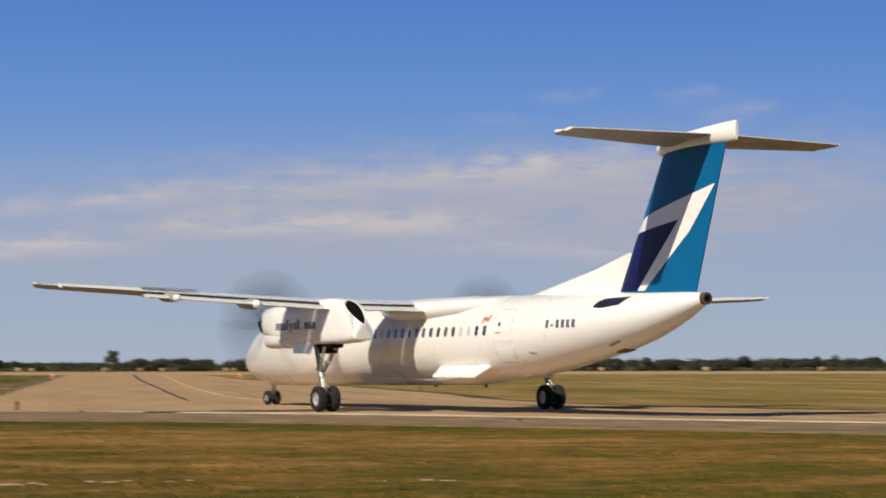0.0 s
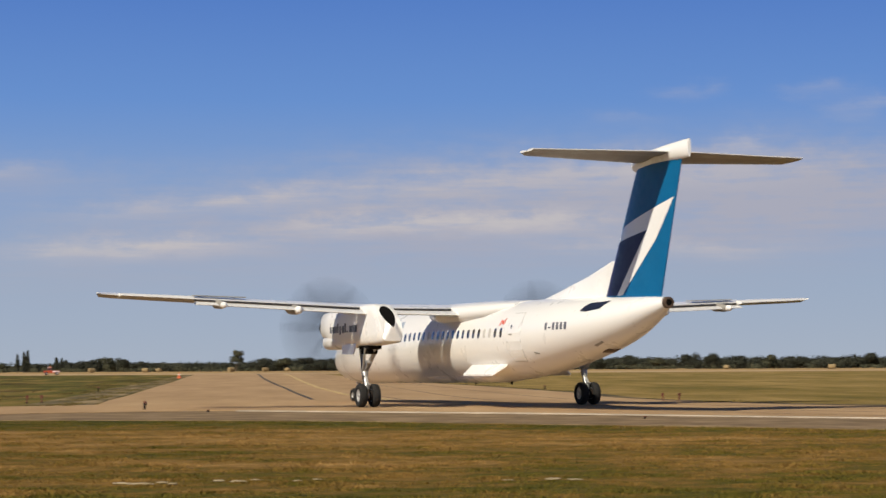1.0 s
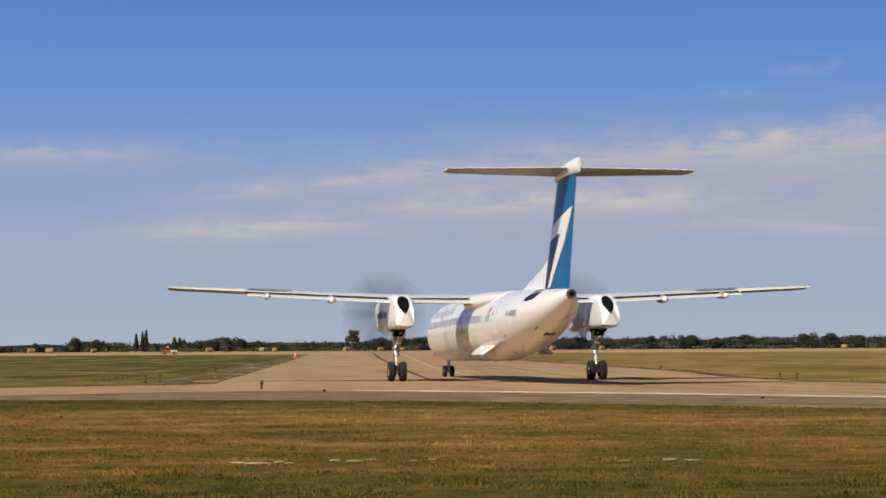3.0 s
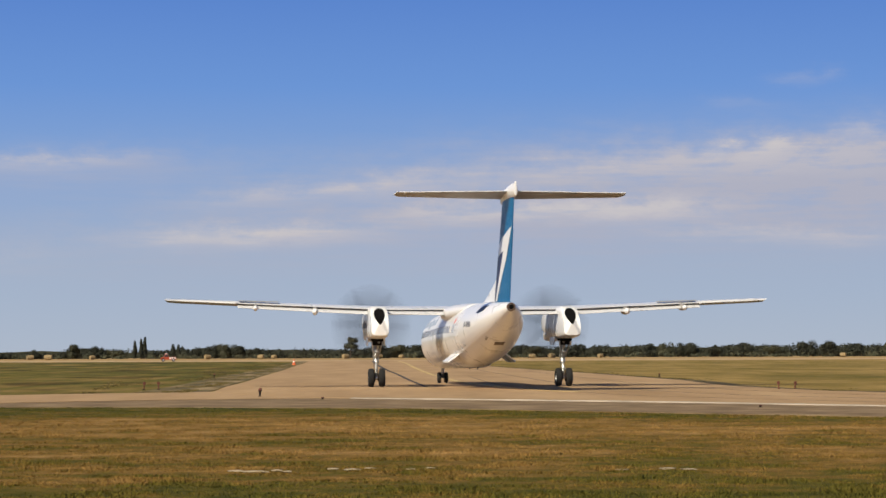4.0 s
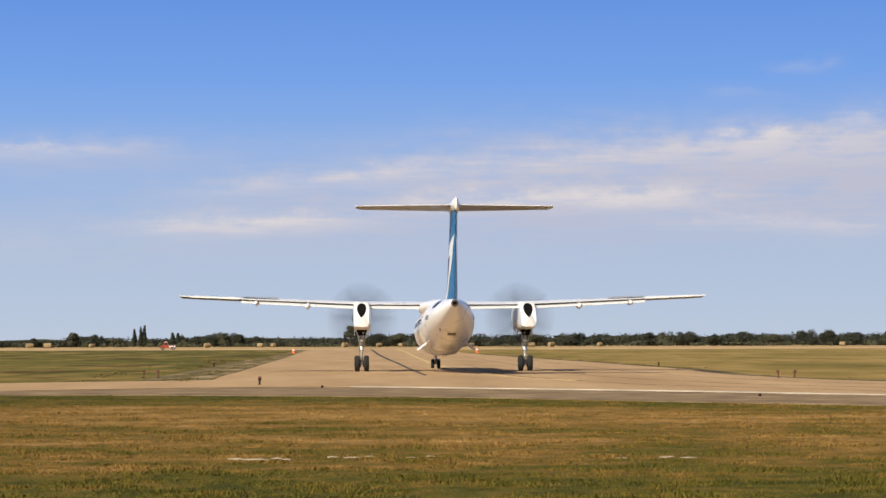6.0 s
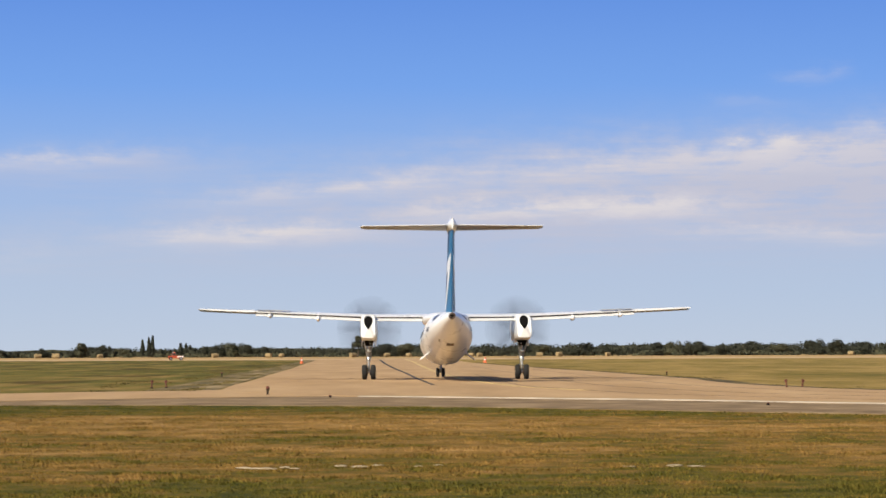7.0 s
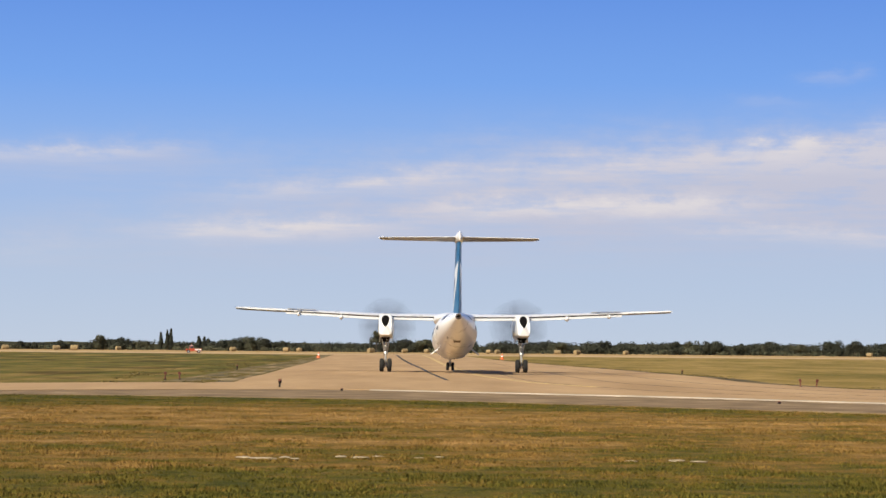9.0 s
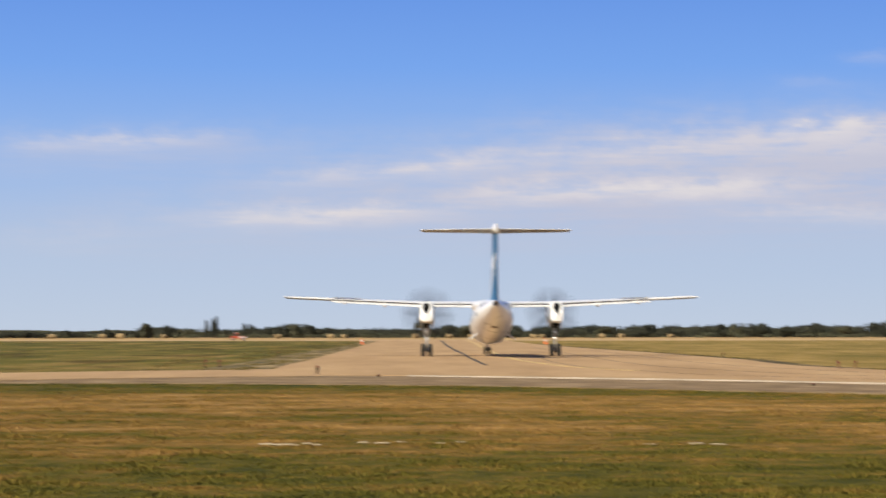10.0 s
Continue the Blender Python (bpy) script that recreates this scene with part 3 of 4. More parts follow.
            shade_below(part("flap", loft([wing_ring(w(xa, y0, z0), w(xa - c0, y0, z0 - 0.10), ta), wing_ring(w(xb, y1, z1), w(xb - c1, y1, z1 - 0.07), ta * (1 if y0 < 2 else 0.75))]),
                 WHITE, plane, "white wing flap, slightly lowered", True), UNDER_SHADE)
        # solid black strips that stand for the shade in the flap gap
        for y0, y1, z0, z1, xa, xb in ((1.34, 3.95, 3.545, 3.555, -0.41, -0.41), (4.86, 10.85, 3.57, 3.855, -0.40, 0.14)):
            part("flap_gap_shade", loft([wing_ring(w(xa, y0, z0), w(xa - 0.10, y0, z0), 0.032), wing_ring(w(xb, y1, z1), w(xb - 0.08, y1, z1), 0.022)]), BOOT_AND_GAP, plane, "dark strip for the shaded gap before the flap")
        shade_below(part("aileron", loft([wing_ring(w(0.18, 10.93, 3.92), w(-0.28, 10.93, 3.89), 0.085), wing_ring(w(0.32, 13.5, 4.02), w(-0.04, 13.5, 4.01), 0.065)]), WHITE, plane, "", True), UNDER_SHADE)
        part("spoiler", loft([wing_ring(w(0.60, 8.94, 3.975), w(0.12, 8.94, 3.965), 0.02), wing_ring(w(0.66, 10.8, 4.03), w(0.22, 10.8, 4.02), 0.02)]), SEAM, plane, "grey spoiler panel on the wing top", True)
        for y, zc in ((7.28, 3.50), (10.02, 3.66)):
            k = 0.8 if y > 9 else 1.0
            # body in the underside grey, so its shade is part of the colour
            fair = part("flap_fairing", loft([oval(1.0, side * y, zc + 0.12, zc + 0.2, 0.03, 16), oval(0.3, side * y, zc - 0.12 * k, zc + 0.25, 0.11 * k, 16), oval(-0.5, side * y, zc - 0.17 * k, zc + 0.2 * k, 0.13 * k, 16),
                                              oval(-0.85, side * y, zc - 0.14 * k, zc + 0.14 * k, 0.13 * k, 16)]), UNDER_SHADE, plane, "flap track fairing coloured grey as in shade", True)
            part("tip", loft([oval(-0.80, side * y, zc - 0.15 * k, zc + 0.15 * k, 0.14 * k, 16), oval(-0.95, side * y, zc - 0.14 * k, zc + 0.14 * k, 0.13 * k, 16), oval(-1.04, side * y, zc - 0.09 * k, zc + 0.09 * k, 0.08 * k, 16),
                              oval(-1.07, side * y, zc - 0.02, zc + 0.02, 0.02, 16)]), WHITE, fair, "round white fairing tip", True)

        # engine nacelle
        Y = side * 4.4
        def raked(x, zb, zt, hw, power, rake):
            """A nacelle ring whose upper part leans forward."""
            return [(px + rake * max(0.0, pz - 2.89), py, pz) for px, py, pz in oval(x, Y, zb, zt, hw, 40, power)]

        def drop(x, zb, zt, hw, rake):
            """A ring like a hanging drop, round above and pointed below."""
            pts = []
            for i in range(40):
                a = 2 * math.pi * i / 40
                c, sn = math.cos(a), math.sin(a)
                pz = (zb + zt) / 2 + (zt - zb) / 2 * sn
                pts.append((x + rake * max(0.0, pz - 2.89), Y + hw * 1.12 * c * ((1.06 + sn) / 2) ** 0.42, pz))
            return pts

        shell = [oval(4.22, Y, 2.72, 3.36, 0.34, 40, 2.4), oval(4.26, Y, 2.62, 3.46, 0.40, 40, 2.6), oval(4.12, Y, 2.50, 3.54, 0.46, 40, 3.0), oval(3.0, Y, 2.32, 3.60, 0.49, 40, 3.4), oval(1.5, Y, 2.22, 3.65, 0.49, 40, 3.8),
                 raked(0.0, 2.22, 3.72, 0.47, 4.4, 0.0), raked(-1.2, 2.23, 3.735, 0.455, 5.0, 0.4), raked(-2.1, 2.27, 3.72, 0.425, 5.6, 1.0), raked(-2.58, 2.31, 3.69, 0.405, 6.0, 1.3),
                 raked(-2.72, 2.37, 3.66, 0.385, 5.6, 1.4), drop(-2.78, 2.84, 3.635, 0.285, 1.42), drop(-2.73, 2.86, 3.615, 0.265, 1.42)]
        nac = soft_edge(part("engine_nacelle", loft(shell, False), WHITE, plane, "white engine nacelle", True))
        chin = [oval(4.12, Y, 2.24, 2.60, 0.26, 24, 2.6), oval(4.22, Y, 2.18, 2.64, 0.33, 24, 2.6), oval(4.08, Y, 2.12, 2.68, 0.39, 24, 2.6), oval(3.0, Y, 2.12, 2.8, 0.46, 24, 2.8), oval(1.4, Y, 2.16, 2.8, 0.44, 24, 2.8)]
        part("chin_intake", loft(chin), WHITE, nac, "white chin air intake", True)
        # a black plug stands for the shaded depth of the intake
        part("intake_mouth_shade", loft([oval(4.24, Y, 2.30, 2.60, 0.24, 20, 2.6), oval(4.1, Y, 2.30, 2.60, 0.24, 20, 2.6)]), SOOT_AND_SHADE, nac, "black plug for the shade in the intake mouth")
        part("exhaust_pipe", loft([drop(-2.76, 2.852, 3.622, 0.27, 1.42), drop(-2.2, 2.88, 3.60, 0.25, 1.3), drop(-1.5, 2.94, 3.58, 0.23, 0.9)]), SOOT_AND_SHADE, nac, "black sooty exhaust opening", True)
        for k in range(11):
            x0 = 2.86 - 0.285 * k
            b = bmesh.new()
            if k == 7:
                z0, h, wide = 2.735, 0.06, 0.06
            else:
                z0, h, wide = 2.735 - (0.08 if k == 4 else 0), 0.24 + (0.10 if k in (3, 6) else 0.08 if k == 4 else 0), 0.12 if k in (3, 4, 6) else 0.19
            ys = side * (4.4 + 0.487)
            box(b, x0 - wide, x0, min(ys, ys + side * 0.02), max(ys, ys + side * 0.02), z0, z0 + h)
            part("brand_bar", b, FADED_INK, nac, "dark brand lettering bar")
        # gear bay, its inner shade built as solid black blocks, and doors
        bay = bmesh.new()
        box(bay, -0.85, 0.2, Y - 0.27, Y + 0.27, 2.10, 2.36, 0.06)
        box(bay, -0.55, 0.15, Y - 0.21, Y + 0.21, 1.93, 2.14, 0.05)
        part("gear_bay_shade", bay, SOOT_AND_SHADE, nac, "black block for the shade in the open wheel bay")
        for s2 in (1, -1):
            d = loft([[(1.75, Y + s2 * 0.36, 2.3), (1.75, Y + s2 * 0.40, 2.3), (1.6, Y + s2 * 0.43, 1.94), (1.6, Y + s2 * 0.39, 1.94)],
                      [(0.1, Y + s2 * 0.36, 2.3), (0.1, Y + s2 * 0.40, 2.3), (0.35, Y + s2 * 0.43, 1.92), (0.35, Y + s2 * 0.39, 1.92)]])
            part("gear_door", d, WHITE, nac, "white open gear door")
        # main leg: barrel, sliding tube, axle, brakes
        b = bmesh.new()
        rod(b, (0.78, Y, 2.35), (0.30, Y, 1.22), 0.085, 0.095, 16)
        rod(b, (0.33, Y, 1.30), (0.27, Y, 1.12), 0.125, 0.125, 16)
        rod(b, (0.36, Y - 0.16, 1.42), (0.36, Y + 0.16, 1.42), 0.055)
        part("main_leg", b, STEEL, plane, "silver main landing gear leg", True)
        b = bmesh.new()
        rod(b, (0.29, Y, 1.16), (0.02, Y, 0.43), 0.062, 0.062, 16)
        rod(b, (0.0, Y - 0.38, 0.43), (0.0, Y + 0.38, 0.43), 0.055)
        rod(b, (0.02, Y - 0.09, 0.43), (0.02, Y + 0.09, 0.43), 0.10, 0.10, 16)
        part("axle", b, ALLOY, plane, "bright sliding tube and axle", True)
        b = bmesh.new()
        for s2 in (-1, 1):
            rod(b, (0.0, Y + s2 * 0.06, 0.43), (0.0, Y + s2 * 0.15, 0.43), 0.19, 0.19, 18)
        part("brake", b, STAND, plane, "dark brake pack", True)
        b = bmesh.new()
        rod(b, (-0.70, Y - side * 0.10, 2.25), (-0.10, Y - side * 0.02, 1.62), 0.055)
        rod(b, (-0.10, Y - side * 0.02, 1.62), (0.34, Y, 1.28), 0.065)
        rod(b, (-0.14, Y - 0.10, 1.63), (-0.14, Y + 0.10, 1.63), 0.075)
        rod(b, (-0.45, Y + 0.24, 2.16), (0.30, Y + 0.08, 1.30), 0.042)
        rod(b, (-0.45, Y - 0.24, 2.16), (0.30, Y - 0.08, 1.30), 0.042)
        rod(b, (-0.45, Y - 0.26, 2.14), (-0.45, Y + 0.26, 2.14), 0.06)
        part("drag_strut", b, STEEL, plane, "silver folding brace", True)
        b = bmesh.new()
        rod(b, (0.20, Y, 1.14), (-0.12, Y, 0.82), 0.045, 0.03)
        rod(b, (-0.12, Y, 0.82), (-0.02, Y, 0.50), 0.03, 0.045)
        rod(b, (-0.12, Y - 0.07, 0.82), (-0.12, Y + 0.07, 0.82), 0.035)
        part("torque_link", b, STEEL, plane, "", True)
        b = bmesh.new()
        rod(b, (0.62, Y + 0.10, 2.2), (0.22, Y + 0.12, 1.15), 0.018, n=8)
        rod(b, (0.22, Y + 0.12, 1.15), (0.05, Y + 0.10, 0.6), 0.016, n=8)
        part("brake_hose", b, BOOT_AND_GAP, plane, "black brake hose", True)
        # tailplane
        tp = [wing_ring(w(-13.35, 0.05, 7.84), w(-15.0, 0.05, 7.88), 0.13), wing_ring(w(-14.35, 4.4, 7.82), w(-15.1, 4.4, 7.86), 0.075), wing_ring(w(-14.6, 4.62, 7.84), w(-15.1, 4.62, 7.84), 0.03)]
        shade_below(part("tailplane", loft(tp), WHITE, plane, "white tailplane, underside coloured grey as in shade", True), UNDER_SHADE)
        shade_below(part("elevator", loft([wing_ring(w(-14.98, 0.22, 7.86), w(-15.75, 0.22, 7.91), 0.05), wing_ring(w(-15.06, 4.58, 7.84), w(-15.52, 4.58, 7.87), 0.035)]), WHITE, plane, "", True), UNDER_SHADE)
        part("tailplane_boot", loft([wing_ring(w(-13.32, 0.3, 7.865), w(-13.55, 0.3, 7.865), 0.07), wing_ring(w(-14.28, 4.3, 7.84), w(-14.42, 4.3, 7.84), 0.04)]), BOOT_AND_GAP, plane, "black rubber leading-edge boot", True)

    # fin and rudder, with the painted bolt as plates on both faces
    def fin_x(z, front):
        return (-11.0 - (z - 3.69) * (2.30 / 4.01)) if front else (-14.75 - (z - 3.6) * (1.40 / 3.99))

    def fin_t(z):
        return 0.235 - (z - 3.6) * 0.018

    def fin_half(x, z, front, back):
        u = min(1.0, max(0.0, (front - x) / (front - back)))
        t = fin_t(z)
        return t * 10 * (0.2969 * math.sqrt(u) - 0.126 * u - 0.3516 * u * u + 0.2843 * u ** 3 - 0.1015 * u ** 4) + 0.012 * u

    zs = [3.45, 4.5, 5.5, 6.5, 7.72]
    part("fin", loft([wing_ring((fin_x(z, True), 0, z), (fin_x(z, False), 0, z), fin_t(z), (0, 1, 0)) for z in zs]), TEAL, plane, "teal fin", True)

    def fin_plate(name, outline, material, label, side, out):
        bm = bmesh.new()
        f = bm.faces.new([bm.verts.new((x, 0, z)) for x, z in outline])
        bm.normal_update()
        bmesh.ops.triangulate(bm, faces=[f])
        for _ in range(3):
            bmesh.ops.subdivide_edges(bm, edges=bm.edges[:], cuts=1, use_grid_fill=True)
        for v in bm.verts:
            v.co.y = side * (fin_half(v.co.x, v.co.z, fin_x(v.co.z, True), fin_x(v.co.z, False)) * (1.05 if side > 0 else 0.95) + out)
        part(name, bm, material, plane, label, True)

    for side in (1, -1):
        fin_plate("bolt_stripe", [(-12.18, 5.72), (-15.70, 6.55), (-14.62, 5.30), (-12.55, 3.66), (-12.19, 3.66), (-14.15, 5.63), (-11.97, 5.32)], WHITE, "white zigzag stripe on the fin", side, 0.012)
        fin_plate("navy_panel", [(-11.96, 5.31), (-14.12, 5.615), (-12.18, 3.67), (-11.04, 3.69)], NAVY, "dark navy panel on the fin", side, 0.010)
    # dorsal fillet in front of the fin
    part("dorsal_fin", loft([wing_ring((-5.6, 0, 3.69), (-11.3, 0, 3.68), 0.16, (0, 1, 0)), wing_ring((-7.2, 0, 3.97), (-11.45, 0, 4.0), 0.10, (0, 1, 0)), wing_ring((-9.6, 0, 4.40), (-11.6, 0, 4.4), 0.07, (0, 1, 0)),
                             wing_ring((-11.35, 0, 4.80), (-11.75, 0, 4.8), 0.04, (0, 1, 0))]), WHITE, plane, "white dorsal fillet before the fin", True)
    # fairing on top
    part("tail_bullet", loft([oval(-12.95, 0, 7.60, 7.84, 0.08, 24), oval(-13.1, 0, 7.52, 7.93, 0.17, 24), oval(-13.9, 0, 7.52, 8.08, 0.25, 24), oval(-15.2, 0, 7.62, 8.16, 0.25, 24), oval(-16.2, 0, 7.64, 8.21, 0.16, 24),
                              oval(-16.66, 0, 7.66, 8.22, 0.05, 24)]), WHITE, plane, "white fairing where fin and tailplane meet", True)
    # nose gear
    b = bmesh.new()
    rod(b, (13.7, 0, 1.25), (13.92, 0, 0.3), 0.09)
    rod(b, (13.62, -0.12, 0.92), (13.62, 0.12, 0.92), 0.10)
    rod(b, (13.78, 0, 0.68), (13.62, 0, 0.52), 0.03)
    rod(b, (13.62, 0, 0.52), (13.86, 0, 0.36), 0.03)
    rod(b, (13.94, -0.22, 0.28), (13.94, 0.22, 0.28), 0.04)
    rod(b, (14.6, 0, 1.2), (13.85, 0, 0.7), 0.035)
    part("nose_leg", b, STEEL, plane, "silver nose gear leg", True)

    # wheels
    def tyre_mesh(r, w, rim):
        prof = [(-w * 0.42, rim), (-w * 0.5, rim + (r - rim) * 0.35), (-w * 0.46, rim + (r - rim) * 0.75), (-w * 0.3, r * 0.985), (-w * 0.12, r), (w * 0.12, r), (w * 0.3, r * 0.985),
                (w * 0.46, rim + (r - rim) * 0.75), (w * 0.5, rim + (r - rim) * 0.35), (w * 0.42, rim)]
        return mesh_of("tyre", turned(prof), RUBBER, True)

    def rim_mesh(r, w):
        bm = turned([(-w * 0.40, r), (-w * 0.40, r * 0.86), (-w * 0.2, r * 0.8), (-w * 0.16, r * 0.3), (-w * 0.34, r * 0.22), (-w * 0.34, 0.005), (w * 0.34, 0.005), (w * 0.34, r * 0.22), (w * 0.16, r * 0.3),
                     (w * 0.2, r * 0.8), (w * 0.40, r * 0.86), (w * 0.40, r)])
        for i in range(8):
            a = 2 * math.pi * i / 8
            for s3 in (-1, 1):
                rod(bm, (r * 0.55 * math.cos(a), s3 * w * 0.15, r * 0.55 * math.sin(a)), (r * 0.55 * math.cos(a), s3 * w * 0.24, r * 0.55 * math.sin(a)), r * 0.09, n=8)
        return mesh_of("rim", bm, ALLOY, True)

    wheels = []
    big = (tyre_mesh(0.43, 0.29, 0.23), rim_mesh(0.235, 0.25))
    small = (tyre_mesh(0.285, 0.21, 0.14), rim_mesh(0.145, 0.17))
    for x, y, r, (ty, ri) in [(0, s * 4.4 + d, 0.43, big) for s in (1, -1) for d in (-0.25, 0.25)] + [(13.94, d, 0.285, small) for d in (-0.18, 0.18)]:
        wheel = new("wheel")
        wheel.parent = plane
        tagged(wheel, "black-tyred landing wheel with a pale rim")
        shared("tyre", ty, wheel, Matrix.Identity(4), "black rubber tyre")
        shared("rim", ri, wheel, Matrix.Identity(4), "pale alloy rim")
        wheels.append((wheel, x, y, r))

    # propellers
    def blade_mesh():
        rings = []
        for rr, ch, tw, th in ((0.25, 0.22, 60, 0.06), (0.6, 0.40, 46, 0.045), (1.1, 0.45, 34, 0.03), (1.5, 0.36, 26, 0.02), (1.85, 0.18, 20, 0.012), (2.0, 0.04, 18, 0.006)):
            c, s = math.cos(radians(tw)), math.sin(radians(tw))
            sw = -0.10 * (rr / 2.05) ** 2
            rings.append([(s * a * ch + c * b * th, c * a * ch - s * b * th + sw, rr) for a, b in ((-0.5, 0), (-0.2, 1), (0.2, 0.8), (0.5, 0), (0.2, -0.8), (-0.2, -1))])
        return mesh_of("blade", loft(rings), BLADE, True)

    spin = mesh_of("spinner", loft([oval(x, 0, -r, r, r, 24) for x, r in ((-0.22, 0.36), (0.0, 0.36), (0.25, 0.31), (0.5, 0.2), (0.66, 0.08), (0.7, 0.01))]), BLADE, True)
    bl = blade_mesh()
    props = []
    for side in (1, -1):
        prop = new("propeller")
        prop.parent = plane
        tagged(prop, "six-bladed black propeller, spinning fast")
        shared("spinner", spin, prop, Matrix.Identity(4), "black spinner cone")
        for k in range(6):
            shared("blade", bl, prop, pose(0, 0, 0, 60 * k, 0, 0), "black swept blade")
        props.append((prop, 4.52, side * 4.4, 2.95))
    return plane, wheels, props


airplane, WHEELS, PROPS = turboprop()


# ---------------------------------------------------------------- sky backdrop with streaks of cloud
def sky_backdrop():
    R, H = 4300.0, 1950.0
    m = bpy.data.materials.new("hazy_sky_with_cloud")
    m.use_nodes = True
    nt = m.node_tree
    nt.nodes.clear()
    out = nt.nodes.new("ShaderNodeOutputMaterial")
    em = nt.nodes.new("ShaderNodeEmission")
    clear = nt.nodes.new("ShaderNodeBsdfTransparent")
    mx = nt.nodes.new("ShaderNodeMixShader")
    co = nt.nodes.new("ShaderNodeTexCoord")
    sp = nt.nodes.new("ShaderNodeSeparateXYZ")
    nt.links.new(co.outputs["Object"], sp.inputs[0])
    high = nt.nodes.new("ShaderNodeMath")
    high.operation = 'DIVIDE'
    high.inputs[1].default_value = H
    nt.links.new(sp.outputs["Z"], high.inputs[0])
    k = R / H                                           # ramp position of a slope of 1
    blue = ramp(nt, high.outputs[0], [(0.0, (0.51, 0.585, 0.705)), (0.045 * k, (0.425, 0.535, 0.72)), (0.09 * k, (0.285, 0.45, 0.78)), (0.13 * k, (0.18, 0.365, 0.80)), (0.18 * k, (0.12, 0.275, 0.73)), (0.4 * k, (0.07, 0.20, 0.55))])
    # bearing and height above the horizon, in units of the same small angle
    per = 3689.0
    u = math_node(nt, 'MULTIPLY', math_node(nt, 'DIVIDE', sp.outputs["X"], sp.outputs["Y"]), per)
    e = math_node(nt, 'MULTIPLY', sp.outputs["Z"], per / R)
    roll = noise_tex(nt, 0.0030, 5, 0.6, (1, 1, 4.0))
    puff = noise_tex(nt, 0.011, 6, 0.62, (1, 1, 2.2))
    thread = noise_tex(nt, 0.0045, 6, 0.6, (1, 1, 14.0))
    u = math_node(nt, 'ADD', u, math_node(nt, 'MULTIPLY_ADD', roll, 260.0, -130.0))
    e = math_node(nt, 'ADD', e, math_node(nt, 'MULTIPLY_ADD', roll, 44.0, -22.0))
    e = math_node(nt, 'ADD', e, math_node(nt, 'MULTIPLY_ADD', puff, -46.0, 23.0))

    def cloud(u0, w, e0, h, slope, weight):
        """A long soft streak: middle, half-length, height, half-thickness, climb, density."""
        du = math_node(nt, 'SUBTRACT', u, u0)
        de = math_node(nt, 'SUBTRACT', math_node(nt, 'MULTIPLY_ADD', du, -slope, e), e0)
        a = math_node(nt, 'POWER', math_node(nt, 'ABSOLUTE', math_node(nt, 'DIVIDE', de, h)), 2.0)
        b = math_node(nt, 'POWER', math_node(nt, 'ABSOLUTE', math_node(nt, 'DIVIDE', du, w)), 3.0)
        g = math_node(nt, 'EXPONENT', math_node(nt, 'MULTIPLY', math_node(nt, 'ADD', a, b), -1.0))
        return math_node(nt, 'MULTIPLY', g, weight)

    veil = None
    for spec in ((430, 780, 286, 80, 0.025, 0.64), (100, 1000, 200, 66, 0.02, 0.30), (1080, 400, 305, 95, 0.03, 0.50), (-600, 290, 330, 36, 0.03, 0.36), (500, 460, 352, 42, 0.0, 0.24)):
        g = cloud(*spec)
        veil = g if veil is None else math_node(nt, 'ADD', veil, g)
    bright = None
    for spec in ((-640, 190, 343, 16, 0.03, 0.36), (-180, 210, 289, 17, 0.08, 0.26), (160, 260, 318, 28, 0.05, 0.22), (-270, 270, 216, 22, 0.04, 0.44), (320, 260, 259, 19, 0.0, 0.56),
                 (720, 220, 212, 15, -0.02, 0.30), (-700, 130, 172, 20, 0.0, 0.18), (640, 340, 348, 30, 0.015, 0.28), (980, 60, 488, 13, 0.0, 0.27), (752, 55, 490, 11, 0.0, 0.28), (1045, 60, 452, 18, 0.0, 0.30), (600, 70, 440, 12, 0.0, 0.16), (585, 34, 366, 15, 0.0, 0.28), (672, 36, 370, 17, 0.0, 0.30), (822, 46, 394, 22, 0.0, 0.30)):
        g = cloud(*spec)
        bright = g if bright is None else math_node(nt, 'ADD', bright, g)
    mottle = ramp(nt, mixed(nt, 0.5, thread, puff), [(0.36, (0.60,) * 3), (0.62, (1.28,) * 3)])
    bright = math_node(nt, 'MULTIPLY', bright, mottle)
    cover = math_node(nt, 'MINIMUM', math_node(nt, 'ADD', math_node(nt, 'MULTIPLY', veil, mottle), math_node(nt, 'MULTIPLY', bright, 0.7)), 0.95)
    tone = ramp(nt, bright, [(0.0, (0.525, 0.53, 0.635)), (0.30, (0.62, 0.60, 0.665)), (0.75, (0.79, 0.73, 0.70))])
    nt.links.new(mixed(nt, cover, blue, tone), em.inputs["Color"])
    em.inputs["Strength"].default_value = 0.745
    fade = ramp(nt, high.outputs[0], [(0.22 * k, (1, 1, 1)), (0.44 * k, (0, 0, 0))])
    nt.links.new(fade, mx.inputs[0])
    nt.links.new(clear.outputs[0], mx.inputs[1])
    nt.links.new(em.outputs[0], mx.inputs[2])
    nt.links.new(mx.outputs[0], out.inputs["Surface"])
    bm = bmesh.new()
    n = 96
    low = [bm.verts.new((R * math.cos(2 * math.pi * i / n), R * math.sin(2 * math.pi * i / n), -20)) for i in range(n)]
    top = [bm.verts.new((v.co.x, v.co.y, H)) for v in low]
    for i in range(n):
        bm.faces.new((low[i], low[(i + 1) % n], top[(i + 1) % n], top[i]))
    ob = thing("backdrop", bm, m, "hazy blue sky with flat streaks of pale cloud", "sky", kind="structure", smooth=True)
    ob.visible_shadow = False
    return ob


sky_backdrop()


